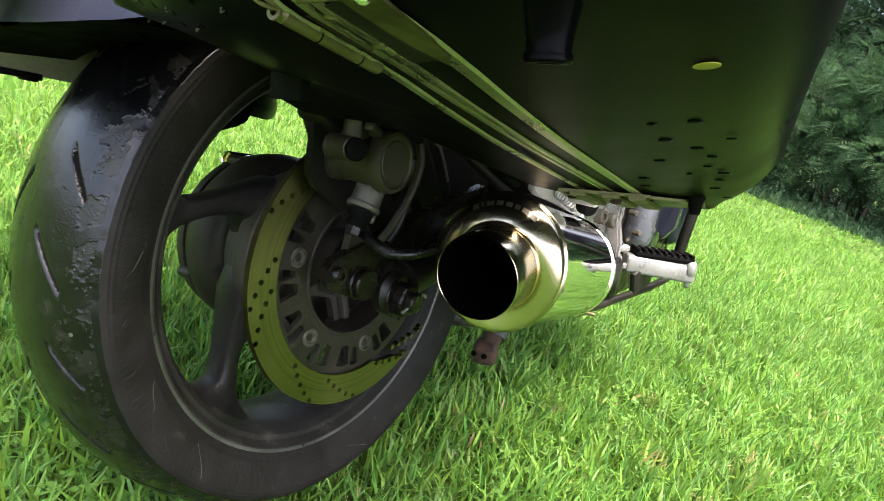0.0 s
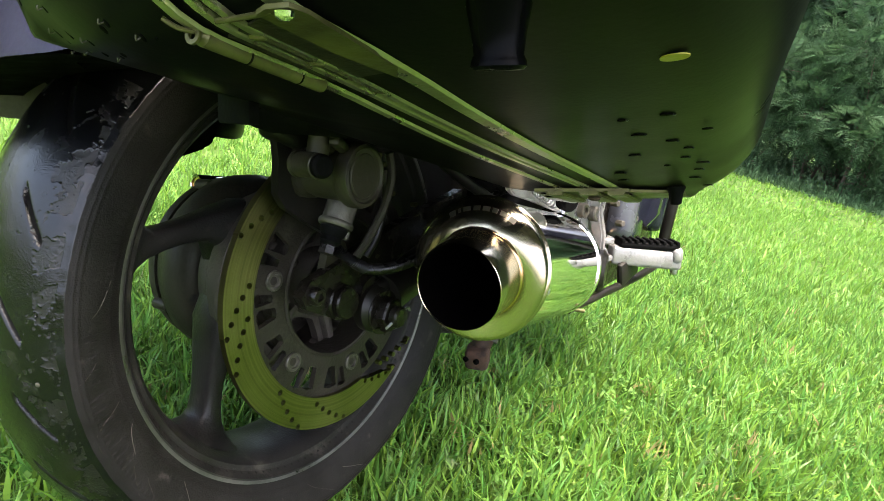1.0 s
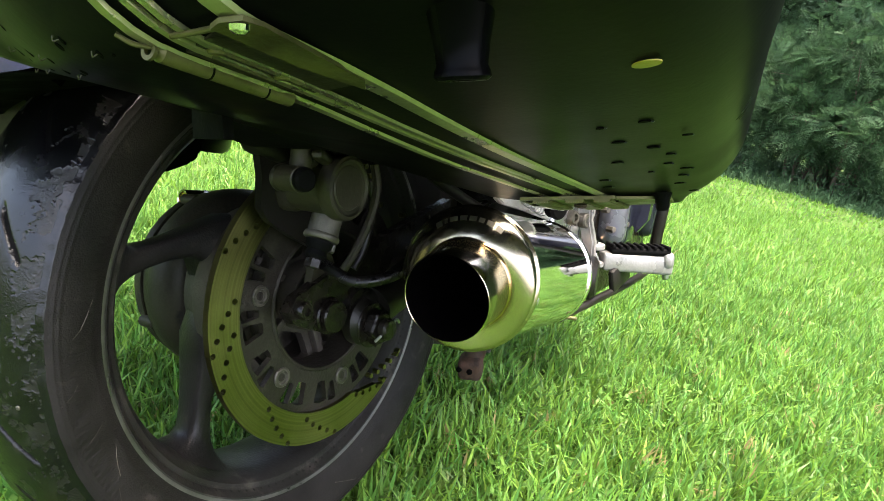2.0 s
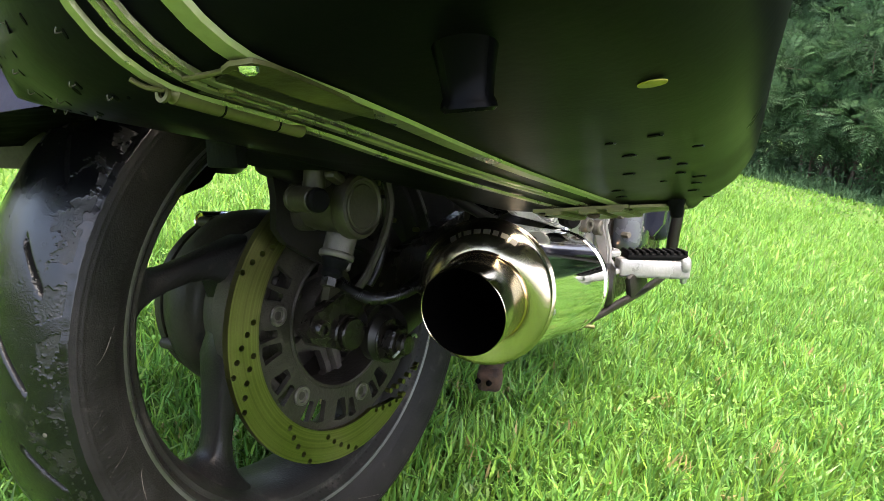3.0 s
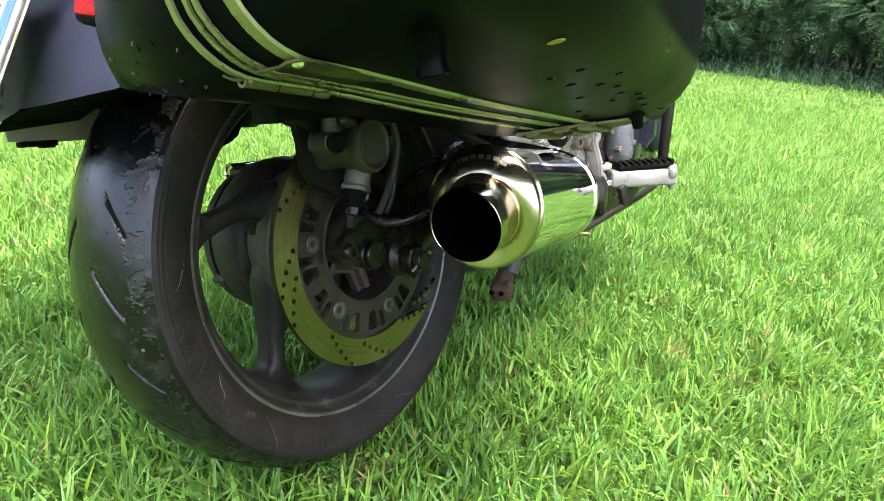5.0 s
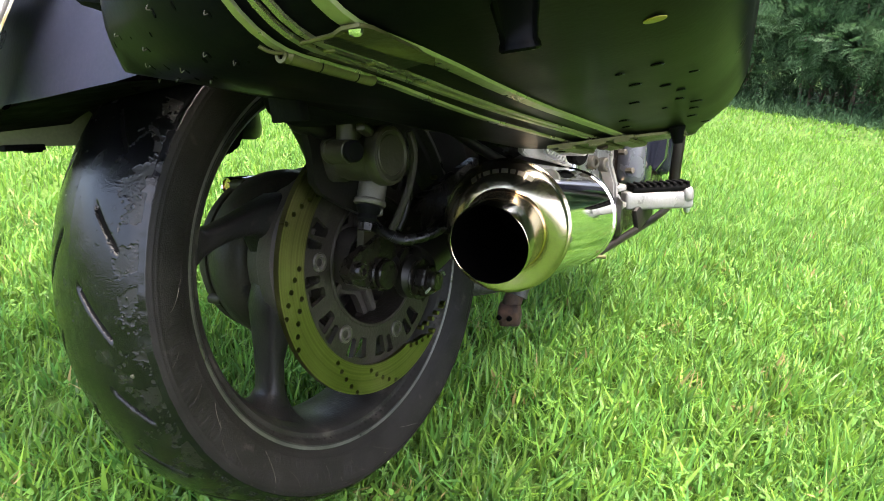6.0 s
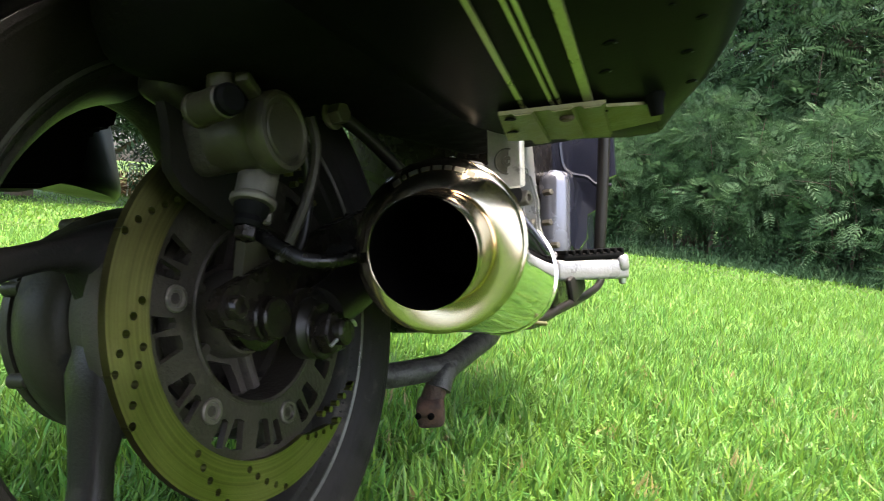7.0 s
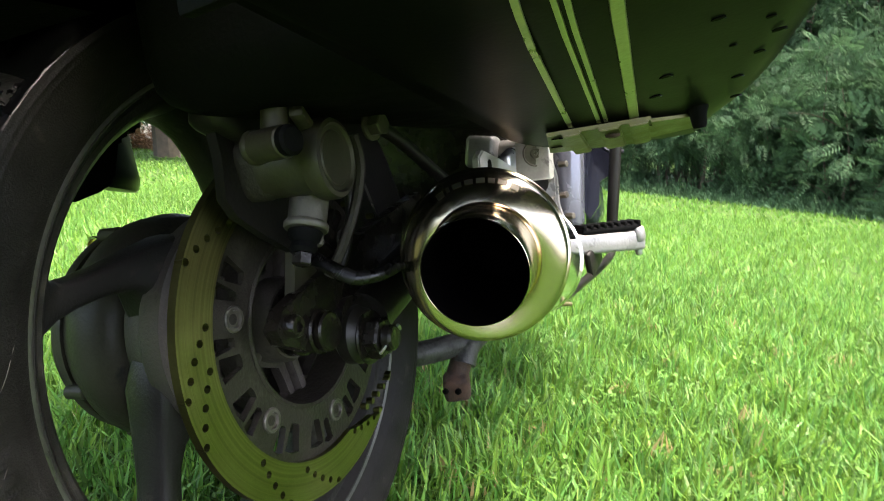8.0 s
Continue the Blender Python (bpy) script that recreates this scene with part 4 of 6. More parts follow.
# footpeg with hanger
def build_footpeg():
    hinge = Vector((0.228, 0.424, -0.003))
    tip = Vector((0.309, 0.487, -0.007))
    d = (tip - hinge).normalized()
    ang = math.degrees(math.atan2(d.y, d.x))
    mid = (hinge + tip) / 2
    bm = bm_new()
    block(bm, mid + Vector((0.006, 0.008, -0.010)), (0.108, 0.028, 0.028), (0, 4, ang), 0.005, 3)
    block(bm, tip + Vector((0.002, 0.003, -0.003)), (0.018, 0.032, 0.026), (0, 0, ang), 0.008, 3)
    peg = part("footpeg", bm, BRIGHT_ALU, bike, "bright aluminium folding footpeg")
    bm = bm_new()
    block(bm, mid + Vector((0.008, 0.010, 0.008)), (0.092, 0.030, 0.010), (0, 2, ang), 0.004, 2)
    pad = part("tread_pad", bm, BLACK_RUBBER, peg, "black ribbed rubber tread pad")
    for k in range(9):
        f = -0.042 + 0.0104 * k
        q = mid + Vector((0.008, 0.010, 0.0145)) + d * f
        bm = bm_new()
        block(bm, q, (0.0050, 0.032, 0.006), (0, 2, ang), 0.0015)
        part("rib", bm, BLACK_RUBBER, peg)
    bm = bm_new()
    lathe(bm, tip + Vector((0.004, 0.004, -0.022)), (0, 0, -1), [(-0.006, 0), (-0.006, 0.005), (0.004, 0.0055), (0.010, 0.0045), (0.012, 0.002), (0.012, 0)], 16)
    part("feeler_knob", bm, ALU, peg)
    # forked knuckle and pin
    for dz in (0.013, -0.013):
        bm = bm_new()
        rod(bm, hinge + Vector((-0.004, -0.004, dz - 0.0045)), hinge + Vector((-0.004, -0.004, dz + 0.0045)), 0.0165, n=28, edge=0.002)
        block(bm, hinge + Vector((-0.020, -0.004, dz)), (0.036, 0.026, 0.009), (0, 0, ang * 0.3), 0.003)
        part("knuckle", bm, BRIGHT_ALU, peg)
    bm = bm_new()
    rod(bm, hinge + Vector((-0.004, -0.004, -0.022)), hinge + Vector((-0.004, -0.004, 0.022)), 0.0062, n=20)
    part("hinge_pin", bm, GREASE, peg)
    bm = bm_new()
    rod(bm, hinge + Vector((-0.010, -0.012, -0.006)), hinge + Vector((-0.007, -0.019, -0.006)), 0.0165, n=28, edge=0.002)
    block(bm, hinge + Vector((-0.022, -0.010, 0.004)), (0.028, 0.012, 0.034), (0, 0, -14), 0.004)
    clevis = part("clevis", bm, BRIGHT_ALU, peg)
    bm = bm_new()
    lathe(bm, hinge + Vector((-0.007, -0.019, -0.006)), (0.35, -0.94, 0), [(0, 0), (0, 0.0068), (0.003, 0.0068), (0.0045, 0.005), (0.0045, 0)], 20)
    part("clevis_bolt", bm, GREY_METAL, clevis)
    # hanger plate
    bm = bm_new()
    fill_loops(bm, [[(-0.03, -0.03), (0.012, -0.026), (0.020, 0.04), (0.034, 0.10), (0.030, 0.19), (-0.022, 0.19), (-0.020, 0.11), (-0.040, 0.05)]], lambda y, z: (0.196, 0.432 + y, z))
    thicken(bm, Vector((0.014, 0, 0)))
    bmesh.ops.bevel(bm, geom=[e for e in bm.edges if len(e.link_faces) == 2 and e.calc_face_angle(0) > 0.6], offset=0.003, segments=2, affect="EDGES")
    hang = part("peg_hanger", bm, BRIGHT_ALU, bike, "bright cast footpeg hanger")
    bm = bm_new()
    block(bm, (0.205, 0.345, 0.070), (0.016, 0.120, 0.070), (-14, 0, 4), 0.006, 3)
    block(bm, (0.200, 0.280, 0.100), (0.016, 0.060, 0.050), (10, 0, 4), 0.006, 3)
    part("mount_plate", bm, ALU, bike, "scuffed aluminium mounting plate")
    for y, z, r in ((0.300, 0.082, 0.014), (0.345, 0.060, 0.010), (0.372, 0.088, 0.010), (0.395, 0.050, 0.011)):
        bm = bm_new()
        lathe(bm, (0.212, y, z), (1, -0.25, 0), [(0, 0), (0, r), (0.010, r), (0.012, r * 0.85), (0.012, r * 0.5), (0.008, r * 0.45), (0.008, 0)], 24)
        part("mount_bolt", bm, GREY_METAL, hang)
    # pale plate with round pivot cap
    bm = bm_new()
    block(bm, (0.2535, 0.188, 0.122), (0.010, 0.040, 0.066), (0, 6, 72), 0.003)
    piv = part("pivot_plate", bm, PALE_PLATE, bike, "pale alloy plate with a round pivot cap")
    bm = bm_new()
    a = Vector((0.35, -0.94, 0)).normalized()
    lathe(bm, Vector((0.2562, 0.1823, 0.1155)), a, [(0, 0), (0.0, 0.0130), (0.0025, 0.0130), (0.0032, 0.0120), (0.0018, 0.0112), (0.0018, 0.0052), (0.0036, 0.0048), (0.0036, 0.0022), (0.002, 0.0018), (0.002, 0)], 32)
    part("pivot_cap", bm, GREY_METAL, piv)
    bm = bm_new()
    fill_loops(bm, [[(0.206, 0.125), (0.240, 0.120), (0.247, 0.085), (0.246, 0.050), (0.253, 0.020), (0.252, -0.022), (0.238, -0.026), (0.234, 0.020), (0.228, 0.050), (0.222, 0.080), (0.210, 0.095)]], lambda x, z: (x - 0.019, 0.392, z))
    thicken(bm, Vector((0, 0.014, 0)))
    bmesh.ops.bevel(bm, geom=[e for e in bm.edges if len(e.link_faces) == 2 and e.calc_face_angle(0) > 0.6], offset=0.003, segments=2, affect="EDGES")
    part("hanger_arm", bm, BRIGHT_ALU, hang, "bright cast arm down to the footpeg")

    # link plate, bush and spring over the silencer
    bm = bm_new()
    end = [(0.290 + 0.019 * math.cos(radians(a)), 0.079 + 0.019 * math.sin(radians(a))) for a in range(60, -121, -20)]
    plate_yz(bm, [(0.140, 0.118), (0.155, 0.125), (0.205, 0.116)] + end + [(0.205, 0.082), (0.152, 0.094), (0.140, 0.100)], 0.204, 0.008)
    bmesh.ops.bevel(bm, geom=[e for e in bm.edges if len(e.link_faces) == 2 and e.calc_face_angle(0) > 0.6], offset=0.0015, segments=2, affect="EDGES")
    link = part("link_plate", bm, PALE_PLATE, bike, "pale alloy link plate over the silencer")
    # black disc on the plate paints a hole's shade
    bm = bm_new()
    rod(bm, (0.2122, 0.168, 0.110), (0.2130, 0.168, 0.110), 0.0055, n=20, edge=0.0002)
    part("plate_hole", bm, CAVITY_SHADE, link)
    bm = bm_new()
    lathe(bm, (0.212, 0.288, 0.080), (1, 0, 0), [(0, 0), (0, 0.0085), (0.003, 0.0085), (0.005, 0.006), (0.005, 0.003), (0.003, 0.0025), (0.003, 0)], 20)
    part("link_bolt", bm, GREY_METAL, link)
    bm = bm_new()
    rod(bm, (0.236, 0.226, 0.086), (0.252, 0.216, 0.084), 0.0115, n=24, edge=0.003)
    part("rubber_stop", bm, BLACK_RUBBER, link, "black rubber stop")
    bm = bm_new()
    coil = [(0.222 + 0.0055 * math.cos(k * 0.9), 0.180 + 0.0011 * k, 0.098 - 0.0004 * k + 0.0055 * math.sin(k * 0.9)) for k in range(50)]
    tube(bm, coil, 0.0011, 6, 1)
    part("coil_spring", bm, ALU, link, "small bright coil spring")


build_footpeg()


# engine and lower fairing ahead of the footpeg
def build_engine():
    bm = bm_new()
    block(bm, (0.04, 0.68, 0.01), (0.30, 0.34, 0.24), (0, 0, 0), 0.03, 3)
    block(bm, (0.03, 0.68, 0.24), (0.31, 0.36, 0.36), (0, 0, 0), 0.03, 3)
    eng = part("engine", bm, GREASE, bike, "dark engine block")
    bm = bm_new()
    block(bm, (0.203, 0.575, 0.062), (0.052, 0.085, 0.150), (0, 6, 20), 0.024, 5, taper=(0.9, 0.9))
    part("side_cover", bm, SILVER_PAINT, eng, "glossy silver engine side cover")
    bm = bm_new()
    block(bm, (0.190, 0.640, 0.060), (0.060, 0.060, 0.160), (0, 6, 0), 0.014, 4)
    part("clutch_cover", bm, FAIRING, eng, "dark blue glossy engine cover")
    bm = bm_new()
    block(bm, (0.186, 0.470, 0.078), (0.034, 0.050, 0.080), (0, 0, 10), 0.010, 3)
    block(bm, (0.145, 0.475, 0.120), (0.080, 0.045, 0.050), (0, 0, 0), 0.010, 3)
    block(bm, (0.112, 0.448, 0.132), (0.044, 0.040, 0.046), (0, 10, 0), 0.008, 3)
    part("gearbox_casting", bm, BRIGHT_ALU, eng, "bright gearbox casting")
    bm = bm_new()
    tube(bm, [(0.155, 0.440, 0.120), (0.172, 0.420, 0.095), (0.185, 0.430, 0.060), (0.190, 0.470, 0.030)], 0.008, 10, 6)
    part("breather_hose", bm, BLACK_RUBBER, eng)
    for y, z in ((0.500, 0.055), (0.535, 0.020), (0.520, 0.100), (0.610, 0.020)):
        bm = bm_new()
        hexnut(bm, (0.206, y, z), (0.219, y - 0.006, z), 0.0052)
        part("case_bolt", bm, GREY_METAL, eng)
    # lower fairing with hook shaped lip, and the tube before it
    bm = bm_new()
    fill_loops(bm, [[(0.15, 0.24), (0.290, 0.24), (0.292, 0.125), (0.266, 0.115), (0.257, 0.070), (0.243, 0.062), (0.240, 0.024), (0.224, 0.002), (0.205, 0.028), (0.15, 0.03)]], lambda x, z: (x, 0.665 + 0.25 * (z - 0.1), z))
    thicken(bm, Vector((0, 0.016, 0)))
    fair = part("lower_fairing", bm, FAIRING, bike, "dark glossy lower fairing panel")
    bm = bm_new()
    lathe(bm, (0.268, 0.674, 0.140), (0.1, -1, 0.2), [(0, 0), (0, 0.0045), (0.002, 0.0045), (0.003, 0.003), (0.003, 0)], 20)
    part("fairing_screw", bm, GREY_METAL, fair)
    bm = bm_new()
    tube(bm, [(0.205, 0.664, 0.190), (0.208, 0.662, 0.150), (0.222, 0.660, 0.134), (0.246, 0.659, 0.126), (0.262, 0.657, 0.112), (0.286, 0.657, 0.108)], 0.0035, 8, 6)
    part("fairing_rib", bm, FAIRING, fair, "moulded rib along the panel")
    bm = bm_new()
    block(bm, (0.165, 0.83, 0.10), (0.10, 0.10, 0.26), (0, 0, 0), 0.02, 3)
    part("inner_panel", bm, FAIRING, fair, "dark inner fairing panel")
    bm = bm_new()
    tube(bm, [(0.291, 0.640, 0.26), (0.277, 0.640, 0.13), (0.268, 0.640, 0.06), (0.2595, 0.640, -0.003), (0.256, 0.640, -0.045)], 0.0095, 14, 6)
    part("guard_tube", bm, BLACK_METAL, bike, "black tubular engine guard")


build_engine()


# folded centre stand with rusty foot
def build_stand():
    bm = bm_new()
    tube(bm, [(0.090, 0.330, -0.150), (0.094, 0.350, -0.128), (0.100, 0.420, -0.118), (0.100, 0.520, -0.110), (0.090, 0.62, -0.085)], 0.017, 14, 6)
    tube(bm, [(0.020, 0.250, -0.118), (0.060, 0.300, -0.122), (0.098, 0.360, -0.124)], 0.016, 14, 6)
    st = part("centre_stand", bm, WORN_PAINT, bike, "scuffed grey folded centre stand")
    bm = bm_new()
    block(bm, (0.082, 0.318, -0.176), (0.036, 0.034, 0.034), (14, 0, 20), 0.008, 3)
    rod(bm, (0.080, 0.326, -0.166), (0.090, 0.334, -0.138), 0.015, n=20)
    foot = part("stand_foot", bm, RUST, st, "rusty stand foot")
    # black caps on the foot stand for shaded holes
    for dx in (-0.008, 0.010):
        bm = bm_new()
        rod(bm, (0.082 + dx, 0.2935, -0.176), (0.082 + dx, 0.300, -0.176), 0.0042, n=12)
        part("foot_hole", bm, CAVITY_SHADE, foot)


build_stand()


# shaft drive on the far side of the wheel
def build_final_drive():
    bm = bm_new()
    lathe(bm, (-0.034, 0.012, -0.004), (-1, 0, 0), [(0, 0), (0, 0.088), (0.008, 0.100), (0.026, 0.106), (0.046, 0.104), (0.058, 0.096), (0.066, 0.094)], 56)
    block(bm, (-0.070, 0.060, 0.030), (0.070, 0.15, 0.09), (12, 0, 0), 0.03, 4)
    fd = part("final_drive", bm, DRIVE_CAST, bike, "dark grey shaft drive housing")
    bm = bm_new()
    lathe(bm, (-0.096, 0.012, -0.004), (-1, 0, 0), [(0, 0.090), (0.0015, 0.0975), (0.010, 0.0985), (0.018, 0.094), (0.025, 0.080), (0.029, 0.055), (0.030, 0.0)], 56)
    part("drive_cover", bm, DRIVE_CAST, fd, "round drive cover")
    for k in range(8):
        y, z = polar(0.099, 20 + 45 * k)
        bm = bm_new()
        rod(bm, (-0.080, y + 0.012, z - 0.004), (-0.104, y + 0.012, z - 0.004), 0.0065, n=14)
        part("cover_lug", bm, DRIVE_CAST, fd)
    bm = bm_new()
    tube(bm, [(-0.100, 0.030, 0.020), (-0.105, 0.10, 0.040), (-0.110, 0.18, 0.046), (-0.110, 0.34, 0.046), (-0.105, 0.52, 0.05)], 0.05, 20, 6, radii=[0.058, 0.054, 0.044, 0.040, 0.040])
    part("drive_tube", bm, BLACK_METAL, bike, "black shaft drive tube")

build_final_drive()


# mudguard over the wheel, tail valance, plate and reflector
def build_tail():
    bm = bm_new()
    # inner mudguard: arched shell
    prof = [(-0.105, -0.03), (-0.100, 0.0), (-0.06, 0.012), (0.0, 0.016), (0.06, 0.012), (0.100, 0.0), (0.105, -0.03)]
    rings = []
    for k in range(30):
        a = radians(38 + (142 - 38) * k / 29)
        rings.append([bm.verts.new((x, math.cos(a) * (0.345 + d), math.sin(a) * (0.345 + d))) for x, d in prof])
    for r0, r1 in zip(rings, rings[1:]):
        for q in range(len(prof) - 1):
            bm.faces.new((r0[q], r0[q + 1], r1[q + 1], r1[q]))
    bmesh.ops.solidify(bm, geom=list(bm.faces), thickness=0.004)
    guard = part("mudguard", bm, BLACK_RUBBER, bike, "black plastic inner mudguard")
    # fixing block and webs at the guard's far side
    bm = bm_new()
    plate_yz(bm, [(-0.190, 0.215), (-0.125, 0.142), (-0.085, 0.121), (-0.046, 0.122), (-0.016, 0.130), (-0.004, 0.139), (0.000, 0.152), (0.008, 0.176), (0.022, 0.180), (0.026, 0.188), (0.034, 0.184), (0.042, 0.206), (0.050, 0.225), (0.052, 0.300), (-0.190, 0.300)], -0.126, 0.034)
    bmesh.ops.bevel(bm, geom=[e for e in bm.edges if len(e.link_faces) == 2 and e.calc_face_angle(0) > 0.35], offset=0.004, segments=2, affect="EDGES")
    part("guard_block", bm, BLACK_RUBBER, guard)
    # valance between the panniers, gently bowed
    bm = bm_new()
    grid = []
    for i in range(61):
        x = -0.120 + 0.335 * i / 60
        col = []
        for j in range(17):
            f = j / 16
            z0 = float(np.interp(x, [-0.120, -0.051, 0.016, 0.088, 0.149, 0.21], [0.176, 0.186, 0.193, 0.196, 0.199, 0.206]))
            ridge = 0.030 + 1.15 * (z0 + 0.30 * f - 0.190)
            y = -0.298 + 0.8 * (x - 0.05) ** 2 - 0.010 * math.sin(math.pi * min(1, f * 1.5)) + 0.13 * f - 0.008 / (1 + ((x - ridge) / 0.016) ** 2)
            col.append(bm.verts.new((x, y, z0 + 0.30 * f)))
        grid.append(col)
    for a, b in zip(grid, grid[1:]):
        for j in range(16):
            bm.faces.new((a[j], b[j], b[j + 1], a[j + 1]))
    bmesh.ops.solidify(bm, geom=list(bm.faces), thickness=-0.005)
    val = part("tail_valance", bm, TAIL, bike, "dark satin tail panel speckled with wet dirt")
    bm = bm_new()
    pts = [(x, -0.262 + 0.8 * (x - 0.05) ** 2, float(np.interp(x, [-0.120, -0.051, 0.016, 0.150], [0.174, 0.184, 0.191, 0.197]))) for x in np.linspace(-0.118, 0.150, 12)]
    lip = [bm.verts.new((x, y - 0.034, z + 0.002)) for x, y, z in pts] + [bm.verts.new((x, y + 0.05, z + 0.004)) for x, y, z in pts[::-1]]
    n = len(pts)
    for k in range(n - 1):
        bm.faces.new((lip[k], lip[k + 1], lip[2 * n - 2 - k], lip[2 * n - 1 - k]))
    bmesh.ops.solidify(bm, geom=list(bm.faces), thickness=0.003)
    part("valance_lip", bm, BLACK_RUBBER, val, "turned-in lower lip")
    bm = bm_new()
    plate_yz(bm, [(-0.262, 0.166), (-0.215, 0.1595), (-0.165, 0.155), (-0.090, 0.150), (-0.090, 0.235), (-0.262, 0.235)], -0.124, 0.004)
    flank = part("inner_flank", bm, FLANK, val, "grey inner face of the tail's far flank")
    for y, z, w in ((-0.236, 0.1605, 0.036), (-0.228, 0.158, 0.014)):
        bm = bm_new()
        block(bm, (-0.121, y, z), (0.012, w, 0.006), (-5, 0, 0), 0.0015)
        part("flank_clip", bm, BLACK_RUBBER, flank)
    bm = bm_new()
    block(bm, (0.2015, -0.288, 0.281), (0.040, 0.040, 0.104), (-14, 12, 0), 0.005)
    part("reflector_body", bm, BLACK_RUBBER, val)
    bm = bm_new()
    block(bm, (0.2040, -0.308, 0.283), (0.027, 0.008, 0.090), (-14, 12, 0), 0.002)
    part("reflector", bm, RED_LENS, val, "red rectangular reflector")
    # number plate, writing as plain bars
    bm = bm_new()
    block(bm, (0.011, -0.318, 0.248), (0.178, 0.003, 0.102), (-32, 0, 0), 0.0012)
    pl = part("number_plate", bm, PLATE, bike, "pale weathered number plate")
    for k in range(6):
        bm = bm_new()
        block(bm, (-0.066 + 0.0265 * k, 0, -0.004), (0.015, 0.0012, 0.052), (0, 0, 0), 0)
        bmesh.ops.transform(bm, matrix=pose(0.011, -0.3198, 0.2491, -32, 0, 0), verts=bm.verts)
        part("bar", bm, PLATE_INK, pl)
    for c, size in (((0.0, 0, 0.0495), (0.178, 0.004, 0.003)), ((0.0, 0, -0.0495), (0.178, 0.004, 0.003)), ((0.0875, 0, 0), (0.003, 0.004, 0.096)), ((-0.0875, 0, 0), (0.003, 0.004, 0.096))):
        bm = bm_new()
        block(bm, c, size, (0, 0, 0), 0.0008)
        bmesh.ops.transform(bm, matrix=pose(0.011, -0.3195, 0.2490, -32, 0, 0), verts=bm.verts)
        part("plate_rim", bm, ALU, pl)

    # unseen tail and seat block, and inner side blocks, added to shade the wheel
    bm = bm_new()
    block(bm, (0.0, 0.10, 0.46), (0.42, 0.86, 0.16), (0, 0, 0), 0.05, 4)
    part("tail_shade_block", bm, TAIL, bike, "unseen dark tail block added over the wheel to shade it")
    for c, size in (((0.205, 0.14, 0.312), (0.19, 0.60, 0.31)), ((-0.205, 0.14, 0.385), (0.19, 0.60, 0.21))):
        bm = bm_new()
        block(bm, c, size, (0, 0, 0), 0.03, 3)
        part("side_shade_block", bm, BLACK_RUBBER, bike, "black inner side block behind the pannier, added to shade the wheel")


build_tail()


# hard pannier hanging beside the wheel
def under(x, y):
    """Height of the pannier's underside."""
    return 0.0723 + 0.154 * x - 0.175 * y


ROUND = 0.036


def lift(x, y):
    """How far the base curls up towards its inner rear corner."""
    return 0.030 * max(0.0, (0.345 - x) / 0.105) ** 1.4 * min(1.0, max(0.0, (-0.03 - y) / 0.20))


def flare(x, h):
    """How far the pannier's wall moves outwards at height h over its base."""
    return float(np.interp(x, (0.24, 0.32, 0.375, 0.395, 0.50), (0.48, 0.30, 0.22, 0.12, 0.05))) * max(0.0, h - 0.016)


